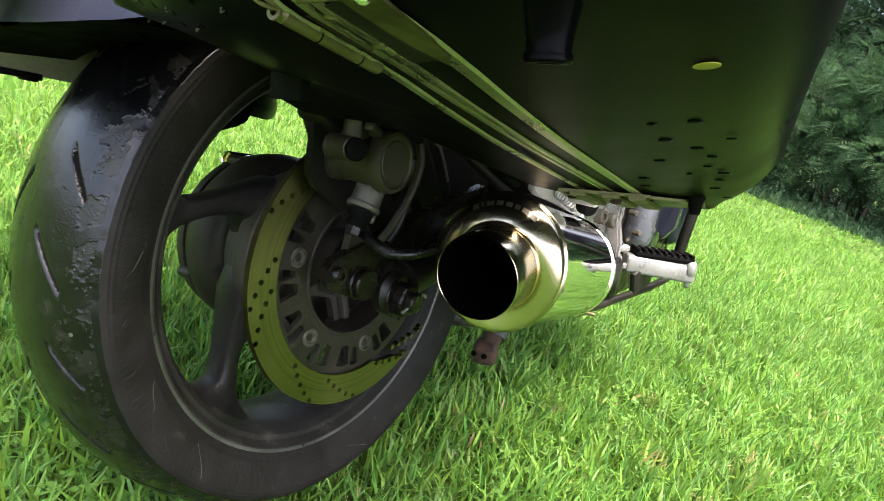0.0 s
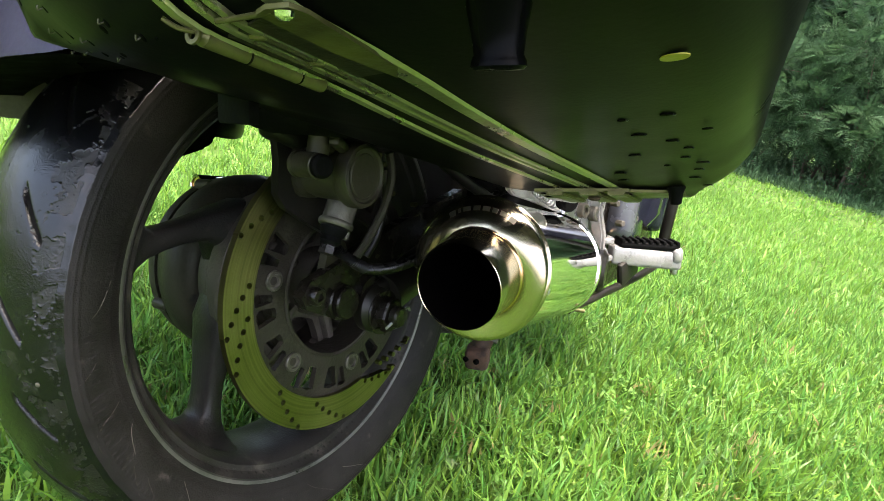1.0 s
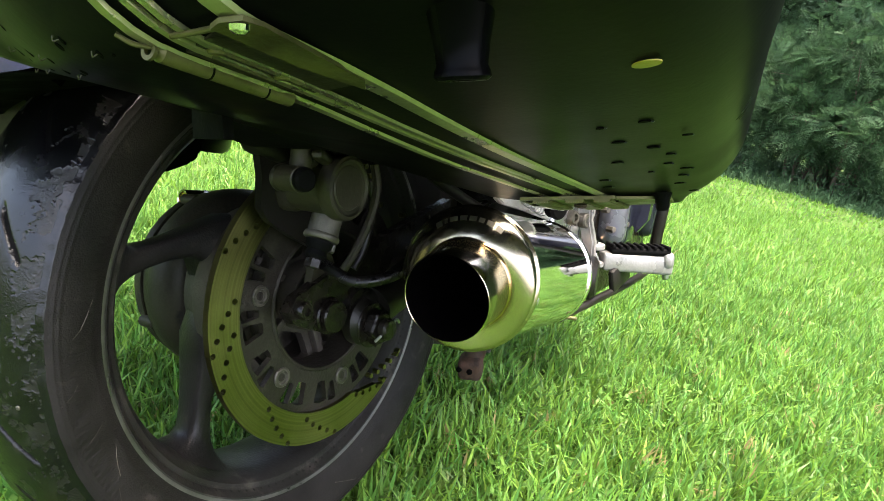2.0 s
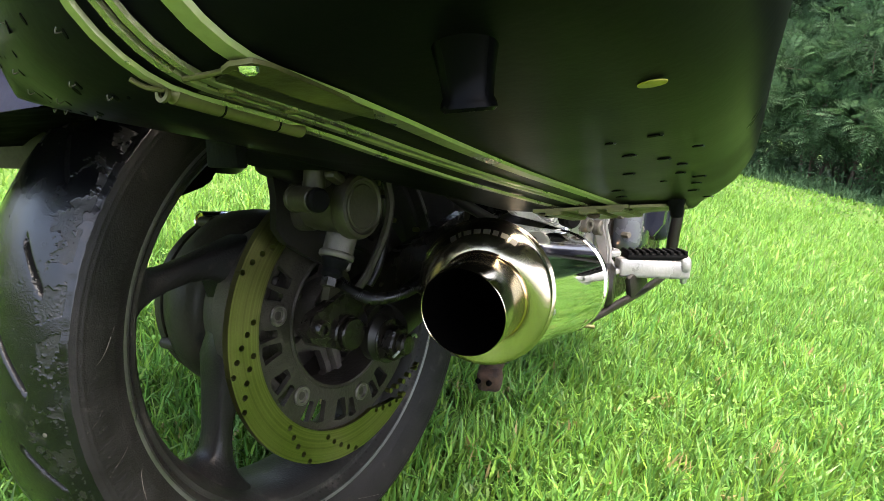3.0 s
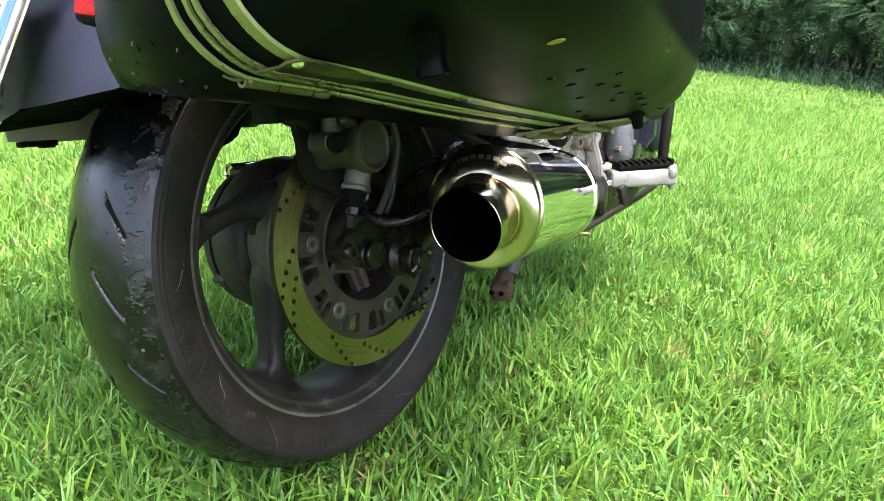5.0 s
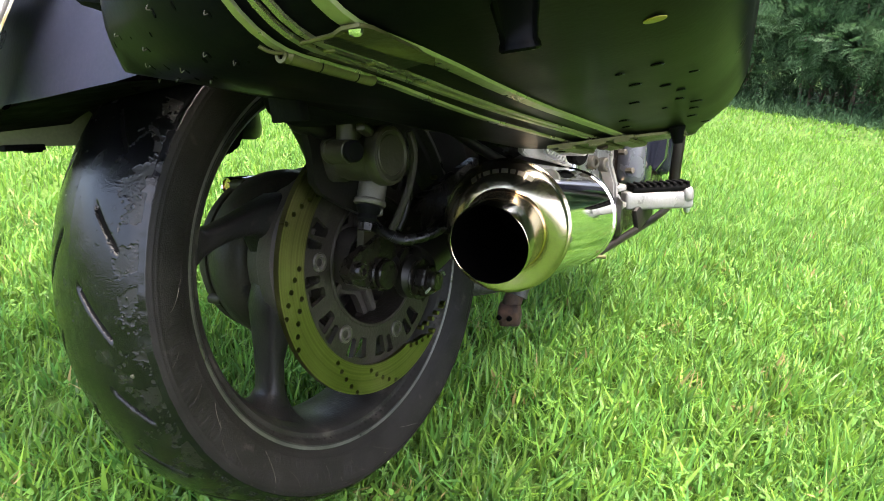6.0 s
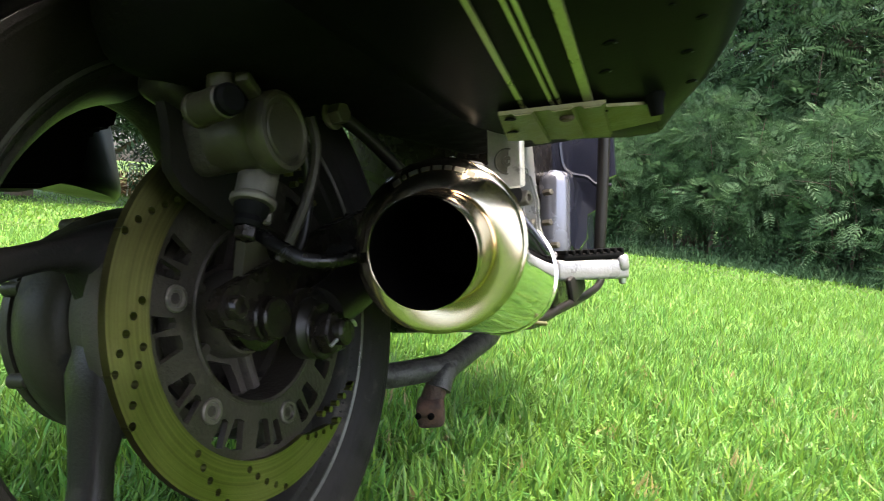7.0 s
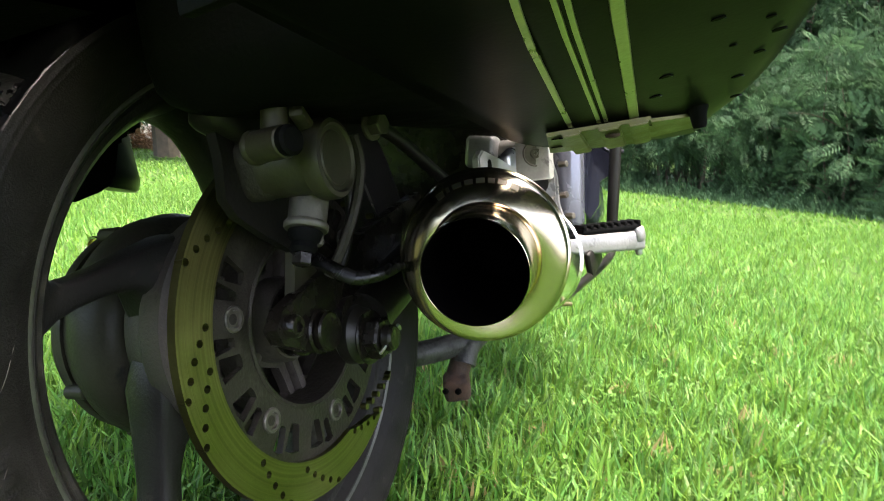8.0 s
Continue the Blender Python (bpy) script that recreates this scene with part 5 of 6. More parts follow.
def build_pannier(side):
    pan = tagged(new("pannier"), "black hard plastic motorcycle pannier with silver stripes, wet and scuffed" if side > 0 else
                 "black hard plastic pannier on the bike's far side", "pannier", "panniers")
    pan.matrix_world = BIKE
    corners = [(0.240, -0.350, 0.030), (0.345, -0.388, 0.10), (0.506, -0.388, 0.070), (0.508, -0.262, 0.10), (0.482, -0.120, 0.20), (0.456, 0.055, 0.10), (0.405, 0.146, 0.07), (0.297, 0.034, 0.06)]
    # rounded outline
    line = []
    m = len(corners)
    for k, (x, y, r) in enumerate(corners):
        p, a, b = Vector((x, y)), Vector(corners[k - 1][:2]), Vector(corners[(k + 1) % m][:2])
        da, db = (a - p), (b - p)
        r = min(r, da.length * 0.45, db.length * 0.45)
        q0, q1 = p + da.normalized() * r, p + db.normalized() * r
        for s in range(7):
            t = s / 6
            line.append((1 - t) ** 2 * q0 + 2 * t * (1 - t) * p + t * t * q1)
    n = len(line)
    normals = []
    for k in range(n):
        d = line[(k + 1) % n] - line[k - 1]
        normals.append(Vector((d.y, -d.x)).normalized())
    centre = Vector((0.41, -0.14))
    if (line[0] - centre).dot(normals[0]) < 0:
        normals = [-v for v in normals]
    # the base rounds off less along the inner side and in tight corners
    ease = []
    for k, v in enumerate(normals):
        step = (line[(k + 1) % n] - line[k - 1]).length
        turn = normals[k - 1].angle(normals[(k + 1) % n])
        ease.append(min(0.12 + 0.88 * min(1.0, max(0.0, (v.x + 0.8) / 0.5)), 0.6 * step / max(turn, 1e-3) / ROUND))
    for _ in range(3):
        ease = [min(ease[k], (ease[k - 1] + ease[k] + ease[(k + 1) % n]) / 3) for k in range(n)]
    sections = [(ROUND * (1 - math.cos(radians(f))), ROUND * (1 - math.sin(radians(f)))) for f in (0, 15, 30, 45, 60, 75, 90)]
    sections += [(0.10, -0.004), (0.20, -0.008), (0.30, -0.008), (0.36, 0.0), (0.39, 0.020), (0.40, 0.050)]
    bm = bm_new()
    rings = []
    for h, inset in sections:
        ring = []
        for p, v, w in zip(line, normals, ease):
            q = p - v * (inset * w if inset > 0 else inset)
            ring.append(bm.verts.new((q.x + flare(p.x, h), q.y, under(q.x, q.y) + lift(q.x, q.y) + h)))
        rings.append(ring)
    for r0, r1 in zip(rings, rings[1:]):
        for k in range(n):
            bm.faces.new((r0[k], r0[(k + 1) % n], r1[(k + 1) % n], r1[k]))
    # underside: rings further in, then the middle
    mid = Vector((0.405, -0.14))
    inner = rings[0]
    for f in (0.1, 0.2, 0.3, 0.45, 0.65):
        ring = []
        for v in rings[0]:
            q = v.co.xy.lerp(mid, f)
            ring.append(bm.verts.new((q.x, q.y, under(q.x, q.y) + lift(q.x, q.y))))
        for k in range(n):
            bm.faces.new((ring[k], ring[(k + 1) % n], inner[(k + 1) % n], inner[k]))
        inner = ring
    bm.faces.new(inner)
    bm.faces.new(rings[-1])
    for v in bm.verts:
        if side < 0:
            v.co = Vector((0.10 - v.co.x, v.co.y + 0.072, v.co.z + 0.020))
    shell = part("shell", bm, PLASTIC, pan, "glossy black moulded shell with a scuffed base", 50)

    if side < 0:
        bm = bm_new()
        lathe(bm, (-0.304, -0.279, under(0.404, -0.279) + 0.025), (-0.05, 0.1, -1), [(0, 0), (0, 0.019), (0.012, 0.0125), (0.033, 0.009), (0.033, 0)], 24)
        part("rubber_foot", bm, BLACK_RUBBER, pan)
        return

    # stripes: along the underside, round the rear edge and up
    def strip(name, line_x, width, lift, label, up=0.32):
        path = []
        for k in range(14):
            y = 0.050 + (-0.388 + ROUND - 0.050) * k / 13
            path.append((y, 0.0, -1.0, 0.0))
        for k in range(1, 10):
            f = radians(90 * k / 9)
            path.append((-0.388 + ROUND * (1 - math.sin(f)), ROUND * (1 - math.cos(f)), -math.cos(f), -math.sin(f)))
        for k in range(1, 8):
            path.append((-0.388 - 0.006 * min(1, k / 2), ROUND + up * k / 7, 0.0, -1.0))
        bm = bm_new()
        rows = []
        for y, h, nz, ny in path:
            x = float(np.interp(-y, (-0.05, 0.02, 0.18, 0.25, 0.31, 0.36), line_x))
            row = []
            for sx, ll in ((-0.5, 0.0), (-0.42, lift), (0.42, lift), (0.5, 0.0)):
                xx = x + sx * width
                row.append(bm.verts.new((xx + flare(xx, h), y + ny * (ll + 0.0004), under(xx, y) + h + nz * (ll + 0.0004))))
            rows.append(row)
        for a, b in zip(rows, rows[1:]):
            for q in range(3):
                bm.faces.new((a[q], a[q + 1], b[q + 1], b[q]))
        part(name, bm, STRIPE, pan, label, 60)

    strip("stripe", (0.3250, 0.3310, 0.3470, 0.3585, 0.3700, 0.3735), 0.0034, 0.0012, "thin silver stripe")
    strip("stripe", (0.3430, 0.3484, 0.3610, 0.3690, 0.3775, 0.3822), 0.0027, 0.0012, "double silver stripe")
    strip("stripe", (0.3474, 0.3528, 0.3654, 0.3735, 0.3825, 0.3870), 0.0027, 0.0012, "double silver stripe")
    strip("stripe", (0.3640, 0.3700, 0.3825, 0.3910, 0.4000, 0.4040), 0.0062, 0.0014, "wide silver stripe")

    # mounting tab on the inner side
    bm = bm_new()
    block(bm, (0.2705, -0.2640, 0.1810), (0.030, 0.006, 0.030), (0, 0, -10), 0.0012)
    part("mounting_tab", bm, BLACK_RUBBER, pan, "black tab below the inner wall")

    # rear hinge: barrel, two leaves, rivets and a ring
    z = under
    bm = bm_new()
    rod(bm, (0.3722, -0.3575, z(0.3722, -0.3575) - 0.0012), (0.3680, -0.3070, z(0.3680, -0.3070) - 0.0012), 0.0027, n=18)
    hinge = part("hinge_barrel", bm, ZINC, pan, "zinc plated hinge barrel")
    for f in (0.33, 0.75):
        y = -0.3575 + 0.0505 * f
        x = 0.3722 - 0.0042 * f
        bm = bm_new()
        rod(bm, (x, y - 0.0005, z(x, y) - 0.0012), (x, y + 0.0005, z(x, y) - 0.0012), 0.0029, n=18, edge=0.0003)
        part("barrel_joint", bm, CAVITY_SHADE, hinge)
    bm = bm_new()
    lathe(bm, (0.3722, -0.3590, z(0.3722, -0.3590) - 0.0016), (0.1, -1, 0.2), [(-0.0005, 0.0014), (-0.0005, 0.0026), (0.0005, 0.0026), (0.0005, 0.0014)], 20, closed=True)
    part("hinge_ring", bm, ZINC, hinge)
    bm = bm_new()
    tube(bm, [(0.3728, -0.3590, z(0.3728, -0.359) - 0.001), (0.3715, -0.3630, z(0.3715, -0.363) - 0.001), (0.3695, -0.3660, z(0.3695, -0.366) + 0.0008)], 0.0007, 8, 5)
    part("hinge_wire", bm, ZINC, hinge)
    bm = bm_new()
    tube(bm, [(0.3830, -0.3600, z(0.383, -0.36) - 0.0008), (0.3900, -0.3592, z(0.390, -0.359) - 0.0012), (0.3960, -0.3585, z(0.396, -0.358) - 0.0014), (0.4015, -0.3585, z(0.4015, -0.358) - 0.0018)], 0.0008, 8, 5)
    part("hinge_wire", bm, ZINC, hinge)

    def flat(name, pts, lift, thick, mat, parent, label=""):
        b2 = bm_new()
        fill_loops(b2, [pts], lambda x, y: (x, y, under(x, y) - lift))
        thicken(b2, Vector((0, 0, -thick)))
        return part(name, b2, mat, parent, label)

    flat("hinge_leaf", [(0.3975, -0.3600), (0.4020, -0.3612), (0.4075, -0.3590), (0.4085, -0.3540), (0.4020, -0.3110), (0.3965, -0.3040), (0.3950, -0.3300)], 0.0012, 0.0012, ZINC, hinge, "folded zinc hinge leaf")
    flat("hinge_base", [(0.3770, -0.3520), (0.3950, -0.3560), (0.3940, -0.3060), (0.3730, -0.3080)], 0.0004, 0.0006, BLACK_METAL, hinge, "dark base leaf under the hinge")
    for x, y in ((0.384, -0.348), (0.382, -0.324)):
        b3 = bm_new()
        lathe(b3, (x, y, z(x, y) - 0.0008), (0, 0, -1), [(0, 0), (0, 0.0026), (0.001, 0.0022), (0.0014, 0)], 14)
        part("rivet", b3, ZINC, hinge)
    b3 = bm_new()
    lathe(b3, (0.4045, -0.3575, z(0.4045, -0.3575) - 0.0022), (0, 0, -1), [(0, 0), (0, 0.0026), (0.0013, 0.0023), (0.0021, 0.0013), (0.0023, 0)], 18)
    part("dome_nut", b3, CHROME, hinge, "shiny dome nut")

    # front bracket with folded bridges over the stripes
    br = flat("front_bracket", [(0.3165, -0.026), (0.378, 0.010), (0.370, 0.078), (0.307, 0.022)], 0.0020, 0.0025, ZINC, pan, "zinc plated bracket clamping the stripes")
    flat("bracket_tongue", [(0.377, 0.018), (0.411, 0.044), (0.406, 0.076), (0.371, 0.068)], 0.0018, 0.0022, ZINC, br)
    # bracket holes as black discs, shade given by colour
    for x, y in ((0.3205, -0.014), (0.3150, 0.008), (0.3735, 0.022), (0.3690, 0.060)):
        b3 = bm_new()
        lathe(b3, (x, y, z(x, y) - 0.0044), (0, 0, -1), [(0, 0), (0, 0.0040), (0.0006, 0.0040), (0.0006, 0.0)], 14)
        part("bracket_hole", b3, CAVITY_SHADE, br)
    for x0, w in ((0.3270, 0.010), (0.3480, 0.012), (0.3660, 0.011)):
        b3 = bm_new()
        y0 = -0.026 + (x0 - 0.3195) * 0.60
        pts = [(x0 - 0.001, y0 - 0.004), (x0 + w, y0 + 0.002), (x0 + w - 0.004, y0 + 0.064), (x0 - 0.005, y0 + 0.058)]
        fill_loops(b3, [pts], lambda x, y: (x, y, under(x, y) - 0.0046))
        thicken(b3, Vector((0, 0, -0.0030)))
        bmesh.ops.bevel(b3, geom=list(b3.edges), offset=0.0008, segments=2, affect="EDGES")
        part("bridge", b3, ZINC, br)
    b3 = bm_new()
    lathe(b3, (0.3535, 0.004, z(0.3535, 0.004) - 0.0076), (0, 0, -1), [(0, 0), (0, 0.0050), (0.002, 0.0046), (0.003, 0.002), (0.003, 0)], 16)
    part("rivet", b3, RUST, br, "browned rivet")

    # rubber feet
    b3 = bm_new()
    lathe(b3, (0.445, -0.329, z(0.445, -0.329) + 0.003), (0.03, 0.06, -1), [(0, 0), (0, 0.0086), (0.003, 0.0078), (0.009, 0.0066), (0.0140, 0.0060), (0.0152, 0.0066), (0.0166, 0.0068), (0.0174, 0.0060), (0.0174, 0.0036), (0.013, 0.0032), (0.013, 0)], 32)
    part("rubber_foot", b3, FOOT, pan, "black buffer foot with flared rim")
    drops = random.Random(31)
    b3 = bm_new()
    for k in range(60):
        rr = drops.uniform(0.0004, 0.0011) * (1.7 if k % 12 == 0 else 1)
        x, h = drops.uniform(0.332, 0.490), drops.uniform(0.037, 0.22)
        at = Vector((x + flare(x, h), -0.388 - float(np.interp(h, [0.036, 0.10, 0.20], [0.0, 0.004, 0.008])), under(x, -0.388) + h))
        lathe(b3, at, (0, -1, 0), [(-0.0005, rr), (rr * 0.35, rr * 0.85), (rr * 0.6, 0)], 8)
    tagged(part("rain_drops", b3, WATER, shell), "small rain drops on the pannier", kind="stuff")
    for x, y, tall, f in ((0.406, 0.036, 0.014, 0.75),):
        b3 = bm_new()
        lathe(b3, (x, y, z(x, y) + 0.003), (0.05, 0.1, -1), [(0, 0), (0, 0.0105 * f), (0.004, 0.0092 * f), (0.007, 0.0074 * f), (tall, 0.0064 * f), (tall + 0.002, 0.0054 * f), (tall + 0.002, 0.0034 * f), (tall - 0.003, 0.003 * f), (tall - 0.003, 0)], 28)
        part("rubber_foot", b3, BLACK_RUBBER, pan, "black rubber buffer foot")
    # drain holes and scars in the underside, their shade painted as black plates
    rng = random.Random(4)
    for x, y in ((0.436, -0.203), (0.434, -0.171), (0.454, -0.204), (0.444, -0.150), (0.447, -0.128), (0.425, -0.076), (0.429, -0.016), (0.445, -0.078), (0.429, 0.030),
                 (0.463, -0.169), (0.384, -0.027), (0.392, -0.060), (0.438, -0.052), (0.440, -0.100), (0.418, -0.120)):
        b3 = bm_new()
        rr = rng.uniform(0.0010, 0.0024)
        loop = [(x + rr * 1.5 * math.cos(t) * rng.uniform(0.8, 1.15), y + rr * math.sin(t) * rng.uniform(0.8, 1.15)) for t in np.linspace(0, 2 * np.pi, 11)[:-1]]
        fill_loops(b3, [loop], lambda a, b: (a, b, under(a, b) - 0.0001))
        thicken(b3, Vector((0, 0, -0.0005)))
        hole = part("drain_hole", b3, CAVITY_SHADE, shell)
        b3 = bm_new()
        lathe(b3, (x + rr * 1.5, y + rr * 0.9, z(x, y) - 0.0002), (0.2, 0.3, -1), [(0, rr * 0.45), (0.0004, rr * 0.3), (0.0006, 0)], 6)
        part("raised_burr", b3, TAIL, shell)
    b3 = bm_new()
    loop = [(0.472 + 0.0042 * math.cos(t), -0.272 + 0.0030 * math.sin(t)) for t in np.linspace(0, 2 * np.pi, 23)[:-1]]
    fill_loops(b3, [loop], lambda a, b: (a, b, under(a, b) - 0.0002))
    thicken(b3, Vector((0, 0, -0.0004)))
    part("plug", b3, OVAL, shell, "oval yellowish plug")
    # pits with burrs along the lower rear inner corner; black ovals paint their shade
    skin = BVHTree.FromPolygons([v.co for v in shell.data.vertices], [p.vertices for p in shell.data.polygons])
    for k in range(22):
        x = 0.262 + 0.0046 * k + rng.uniform(-0.002, 0.002)
        h = rng.uniform(0.0006, 0.006) if k % 3 else rng.uniform(0.008, 0.020)
        fall = math.sqrt(max(0.0, 1 - (1 - h / ROUND) ** 2))
        y = float(np.interp(x, (0.24, 0.30, 0.345, 0.40), (-0.350, -0.3705, -0.385, -0.388))) + ROUND * (1 - fall)
        q, nrm, _, _ = skin.find_nearest(Vector((x + flare(x, h), y, under(x, y) + lift(x, y) + h)))
        along = (Vector((0.3, 0, 1)) - nrm * nrm.z).normalized()
        size = rng.uniform(0.0004, 0.0009)
        across = nrm.cross(along)
        b3 = bm_new()
        vs = [b3.verts.new(q + nrm * 0.0002 + along * size * 2.4 * math.cos(t) + across * size * math.sin(t)) for t in np.linspace(0, 2 * np.pi, 11)[:-1]]
        b3.faces.new(vs)
        thicken(b3, -nrm * 0.0008)
        part("pit", b3, CAVITY_SHADE, shell)
        if k % 2:
            b3 = bm_new()
            tube(b3, [q + along * size * 1.2 + nrm * 0.0006, q + along * size * 2.4 + nrm * 0.0022, q + along * size * 4.0 + nrm * 0.0012], 0.00022, 6, 3)
            part("raised_burr", b3, GREY_METAL, shell)


build_pannier(1)
build_pannier(-1)


# trees along the edge of the lawn
def leaf_mesh(name, centres, dirs, size, mat, rng, pinnate=False, slim=0.42):
    """Leaves as small bent diamonds, or fronds of paired leaflets."""
    pts, faces, counts = [], [], []
    centres, dirs = np.asarray(centres), np.asarray(dirs)
    n = len(centres)
    dirs = dirs / np.linalg.norm(dirs, axis=1, keepdims=True)
    up = rng.normal(0, 1, (n, 3)) + [0, 0, 1.2]
    side = np.cross(dirs, up)
    side /= np.linalg.norm(side, axis=1, keepdims=True)
    nrm = np.cross(side, dirs)
    sizes = size * rng.uniform(0.6, 1.35, n)
    if not pinnate:
        s = sizes[:, None]
        a = centres
        b = centres + dirs * s * 0.5 + side * s * slim * 0.5 + nrm * s * 0.06
        c = centres + dirs * s
        d = centres + dirs * s * 0.5 - side * s * slim * 0.5 + nrm * s * 0.06
        verts = np.stack([a, b, c, d], 1).reshape(-1, 3)
        o = np.arange(n)[:, None] * 4
        flat = (o + [0, 1, 2, 3]).ravel()
        return mesh_from(name, verts, flat, np.full(n, 4), mat, False)
    allv = []
    for k in range(8):
        f = (k + 0.6) / 8
        root = centres + dirs * (sizes * f)[:, None] - np.array([0, 0, 1]) * (sizes * 0.35 * f * f)[:, None]
        ll = sizes * (0.30 * math.sin(math.pi * min(0.95, f * 0.8 + 0.18)))
        for sg in (-1, 1):
            d = side * sg * 0.85 + dirs * 0.45 - np.array([0, 0, 0.12])
            w = dirs * (ll * 0.17)[:, None]
            a, c = root, root + d * ll[:, None]
            m = root + d * (ll * 0.5)[:, None]
            allv.append(np.stack([a, m + w, c, m - w], 1))
    verts = np.concatenate(allv, 0).reshape(-1, 3)
    cnt = len(verts) // 4
    return mesh_from(name, verts, np.arange(cnt * 4), np.full(cnt, 4), mat, False)


def crown_points(rng, lobes, count):
    """Points near the skin of overlapping lobes, with the way outwards."""
    pts, out = [], []
    w = np.array([l[3] ** 2 for l in lobes])
    pick = rng.choice(len(lobes), count, p=w / w.sum())
    d = rng.normal(0, 1, (count, 3))
    d /= np.linalg.norm(d, axis=1, keepdims=True)
    rad = np.array([l[3] for l in lobes])[pick] * rng.uniform(0.45, 1.08, count) ** 0.7
    cen = np.array([l[:3] for l in lobes])[pick]
    p = cen + d * rad[:, None] * [1, 1, 0.75]
    return p, d


def make_tree(name, seed, height, spread, leaves, size, mat, pinnate, low, label, category, lean=0.0, lobe_count=14):
    rng = np.random.default_rng(seed)
    ob = tagged(new(name), label, category, group="trees at the lawn's edge")
    tops = []
    bm = bm_new()
    stems = 1 if category == "tree" else 5
    for k in range(stems):
        a = 2 * math.pi * k / stems + rng.uniform(0, 1)
        r = 0.0 if stems == 1 else 0.15
        tip = Vector((math.cos(a) * spread * (0.15 if stems == 1 else 0.45), math.sin(a) * spread * (0.15 if stems == 1 else 0.45), height * rng.uniform(0.72, 0.92)))
        base = Vector((math.cos(a) * r, math.sin(a) * r, -0.12))
        mid = base.lerp(tip, 0.5) + Vector((rng.normal(0, 0.12), rng.normal(0, 0.12), 0))
        rad = 0.022 * height if stems == 1 else 0.010 * height
        tube(bm, [base, mid, tip], rad, 7, 5, radii=[rad, rad * 0.7, rad * 0.2])
        for q in range(7 if stems == 1 else 3):
            f = rng.uniform(low, 0.95)
            p = base.lerp(mid, f * 2) if f < 0.5 else mid.lerp(tip, f * 2 - 1)
            aa = rng.uniform(0, 2 * math.pi)
            end = p + Vector((math.cos(aa) * spread * 0.75, math.sin(aa) * spread * 0.75, height * rng.uniform(0.02, 0.16)))
            tube(bm, [p, p.lerp(end, 0.5) + Vector((0, 0, 0.08)), end], rad * 0.4, 5, 4, radii=[rad * 0.4, rad * 0.26, rad * 0.08])
            tops.append(end)
        tops.append(tip)
    part("trunk", bm, BARK, ob)
    lobes = [(t.x, t.y, t.z, spread * rng.uniform(0.26, 0.48)) for t in tops]
    for q in range(lobe_count):
        a, rr = rng.uniform(0, 2 * np.pi), spread * rng.uniform(0.2, 0.85)
        lobes.append((math.cos(a) * rr, math.sin(a) * rr, height * rng.uniform(low, 0.95), spread * rng.uniform(0.22, 0.42)))
    p, d = crown_points(rng, lobes, leaves)
    d = d + [0, 0, 0.15] + rng.normal(0, 0.5, d.shape)
    crown = new("crown", leaf_mesh("crown", p, d, size, mat, rng, pinnate))
    crown.parent = ob
    return ob


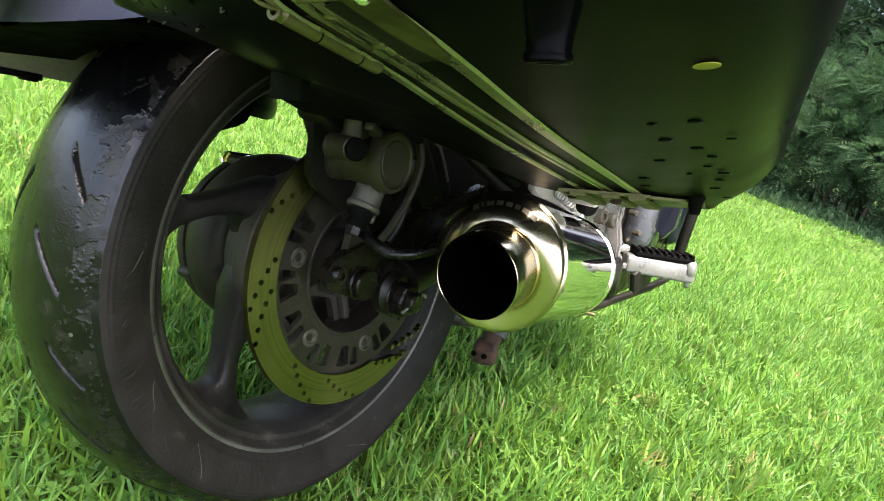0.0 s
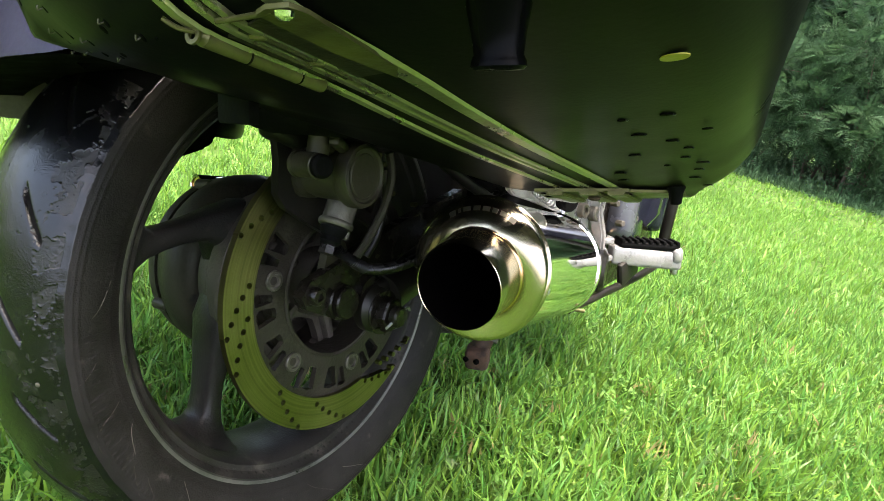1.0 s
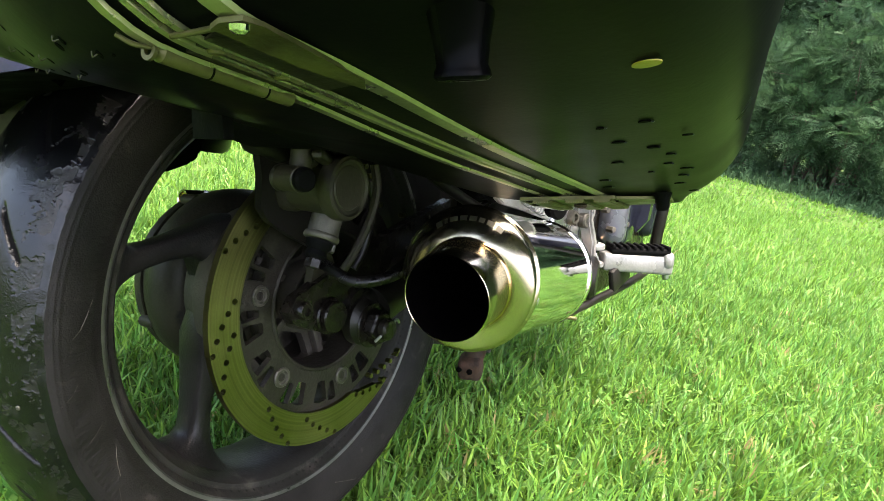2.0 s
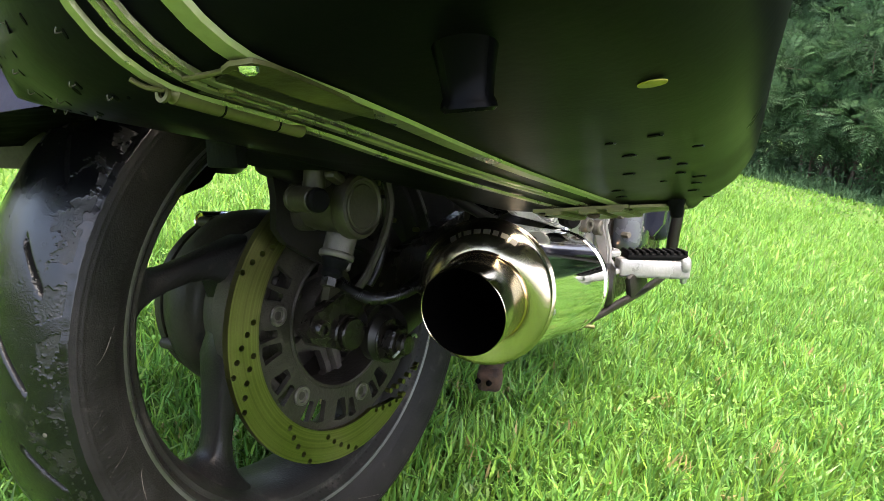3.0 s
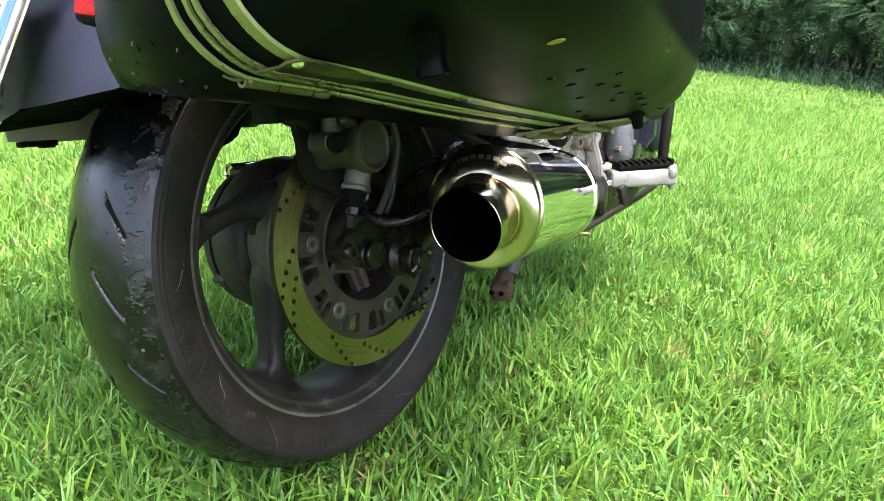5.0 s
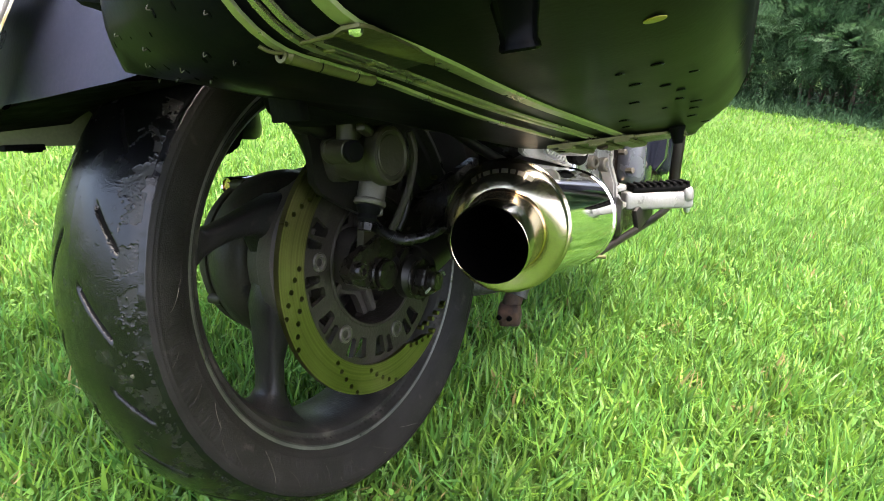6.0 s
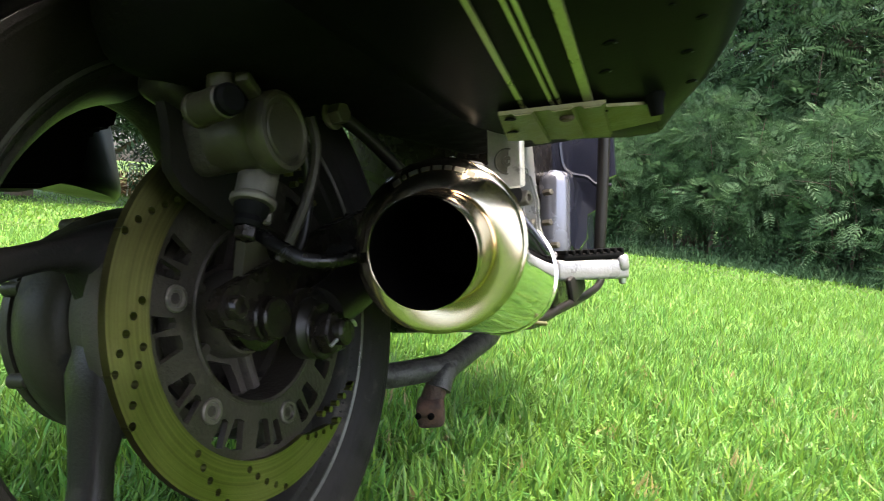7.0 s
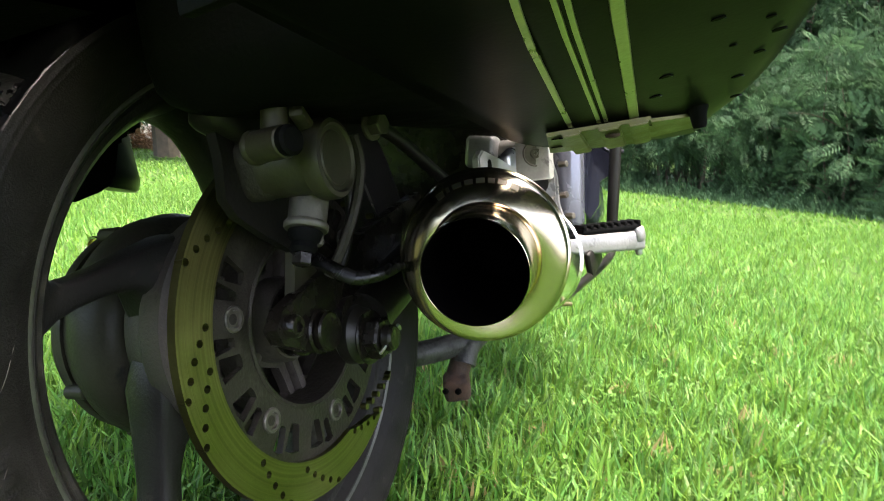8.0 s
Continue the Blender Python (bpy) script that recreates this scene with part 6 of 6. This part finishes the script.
def plant():
    shrub = [make_tree("shrub", 21, 2.6, 1.3, 2200, 0.32, LEAF, True, 0.10, "leafy shrub with feathery compound leaves", "shrub", lobe_count=18),
             make_tree("shrub", 22, 2.0, 1.2, 9000, 0.085, LEAF, False, 0.05, "dense low leafy shrub", "shrub", lobe_count=22),
             make_tree("shrub", 23, 3.4, 1.4, 2500, 0.34, LEAF, True, 0.15, "tall shrub with drooping feathery leaves", "shrub", lobe_count=20)]
    tree = [make_tree("tree", 31, 8.5, 2.6, 15000, 0.15, LEAF_DARK, False, 0.16, "broad leafy tree at the edge of the wood", "tree", lobe_count=34),
            make_tree("tree", 32, 7.2, 2.3, 2600, 0.55, LEAF_DARK, True, 0.18, "airy tree with feathery leaves and bare twigs", "tree", lobe_count=26),
            make_tree("tree", 33, 10.0, 2.8, 16000, 0.16, LEAF_DARK, False, 0.22, "tall dark leafy tree", "tree", lobe_count=36)]
    rng = random.Random(9)
    along = Vector((1, -0.60, 0)).normalized()
    back = Vector((along.y * -1, along.x, 0))
    origin = Vector((0.4, 10.9, 0))
    used = {"shrub": [False] * 3, "tree": [False] * 3}

    def put(kind, pool, k, s, d, size):
        p = origin + along * s + back * d
        m = Matrix.Translation((p.x, p.y, float(ground_z(p.x, p.y)) - 0.02)) @ Matrix.Rotation(rng.uniform(0, 6.28), 4, "Z") @ Matrix.Diagonal((size, size, size * rng.uniform(0.9, 1.12), 1))
        # a gap in the wood where the sky shows through
        if d > 1.2 and abs(s + 1.1 + 0.73 * d) < 1.1 and used[kind][k]:
            return
        if not used[kind][k]:
            pool[k].matrix_world = m
            used[kind][k] = True
        else:
            ob = copy_thing(pool[k], m)
            ob.matrix_basis = m

    s = -15.0
    k = 0
    while s < 11.0:
        put("shrub", shrub, (k * 2 + k // 3) % 3, s, rng.uniform(-0.1, 0.5), rng.uniform(0.75, 1.1))
        s += rng.uniform(0.85, 1.25)
        k += 1
    s, k = -15.5, 0
    while s < 12.0:
        put("shrub", shrub, (k + 1) % 3, s, rng.uniform(1.3, 2.2), rng.uniform(1.15, 1.55))
        s += rng.uniform(1.3, 1.9)
        k += 1
    s, k = -17.0, 0
    while s < 13.0:
        put("tree", tree, k % 3, s, rng.uniform(2.4, 3.8), rng.uniform(0.85, 1.15))
        s += rng.uniform(1.6, 2.4)
        k += 1
    s, k = -20.0, 1
    while s < 16.0:
        put("tree", tree, k % 3, s, rng.uniform(5.5, 7.5), rng.uniform(1.15, 1.5))
        s += rng.uniform(2.2, 3.0)
        k += 1
    # the wood goes on along one side of the lawn
    for k in range(9):
        a = radians(262 + 52 * k / 8)
        far = rng.uniform(13.5, 16.5)
        x, y = math.sin(a) * far - 1.0, math.cos(a) * far + 1.0
        size = rng.uniform(0.9, 1.3)
        m = Matrix.Translation((x, y, float(ground_z(x, y)) - 0.02)) @ Matrix.Rotation(rng.uniform(0, 6.28), 4, "Z") @ Matrix.Diagonal((size * 1.2, size * 1.2, size, 1))
        copy_thing(tree[k % 3], m).matrix_basis = m
    # ragged weeds where the lawn meets the wood
    rng2 = np.random.default_rng(77)
    n = 26000
    ss, dd = rng2.uniform(-16, 12, n), rng2.normal(-0.55, 0.28, n)
    base = np.array(origin)[None] + ss[:, None] * np.array(along)[None] + dd[:, None] * np.array(back)[None]
    base[:, 2] = ground_z(base[:, 0], base[:, 1]) + np.abs(rng2.normal(0, 0.16, n)) * np.clip((dd + 1.0) * 1.2, 0.1, 1.3)
    dirs = rng2.normal(0, 0.6, (n, 3)) + [0, 0, 0.7]
    ob = new("weeds", leaf_mesh("weeds", base, dirs, 0.10, LEAF, rng2, False, 0.3))
    tagged(ob, "ragged green weeds along the edge of the wood", "weeds", kind="stuff")


plant()


# garden chair, round table top and brush heap far across the lawn
def build_far_things():
    cx, cy = -14.45, 12.43
    gz = float(ground_z(cx, cy))
    ch = tagged(new("garden_chair"), "white moulded plastic garden chair beside a brush heap", "chair")
    ch.matrix_world = Matrix.Translation((cx, cy, gz)) @ Matrix.Rotation(radians(215), 4, "Z")
    bm = bm_new()
    block(bm, (0, 0, 0.42), (0.50, 0.48, 0.03), bevel=0.012)
    part("seat", bm, WHITE_PLASTIC, ch)
    for sx, sy in itertools.product((-0.22, 0.22), (-0.2, 0.2)):
        bm = bm_new()
        rod(bm, (sx * 1.1, sy * 1.1, 0), (sx, sy, 0.62 if sy < 0 else 0.62), 0.024, 0.02, 10)
        part("leg", bm, WHITE_PLASTIC, ch)
    for k in range(5):
        bm = bm_new()
        block(bm, (-0.18 + 0.09 * k, 0.25, 0.66), (0.035, 0.02, 0.44), (-10, 0, 0), 0.006)
        part("back_slat", bm, WHITE_PLASTIC, ch)
    bm = bm_new()
    block(bm, (0, 0.29, 0.88), (0.48, 0.03, 0.07), (-10, 0, 0), 0.012)
    part("back_rail", bm, WHITE_PLASTIC, ch)
    for sx in (-0.25, 0.25):
        bm = bm_new()
        block(bm, (sx, 0.02, 0.63), (0.05, 0.48, 0.025), (0, 0, 0), 0.01)
        part("arm", bm, WHITE_PLASTIC, ch)
    tt = tagged(new("table_top"), "white round plastic table top leaning on a brush heap", "table top")
    tt.matrix_world = Matrix.Translation((cx + 0.42, cy + 0.62, float(ground_z(cx + 0.42, cy + 0.62)))) @ Matrix.Rotation(radians(40), 4, "Z")
    bm = bm_new()
    lathe(bm, (0, 0, 0.50), (0.15, -1, 0.25), [(0, 0), (0, 0.30), (0.012, 0.31), (0.03, 0.30), (0.03, 0)], 32)
    part("top", bm, WHITE_PLASTIC, tt)
    bm = bm_new()
    rod(bm, (0, 0.06, 0.0), (0, 0.02, 0.50), 0.03, n=12)
    part("pedestal", bm, WHITE_PLASTIC, tt)
    rng = np.random.default_rng(3)
    n = 2600
    p = rng.normal(0, 1, (n, 3)) * [0.75, 0.55, 0.22] + [0.1, 0.5, 0.22]
    p[:, 2] = np.abs(p[:, 2])
    me = leaf_mesh("brush_heap", p, rng.normal(0, 1, (n, 3)) * [1, 1, 0.4], 0.30, BRUSH, rng, False, 0.12)
    ob = new("brush_heap", me)
    ob.location = (cx, cy, gz)
    tagged(ob, "heap of dry brown brushwood on the grass", "brush heap", kind="stuff")


build_far_things()
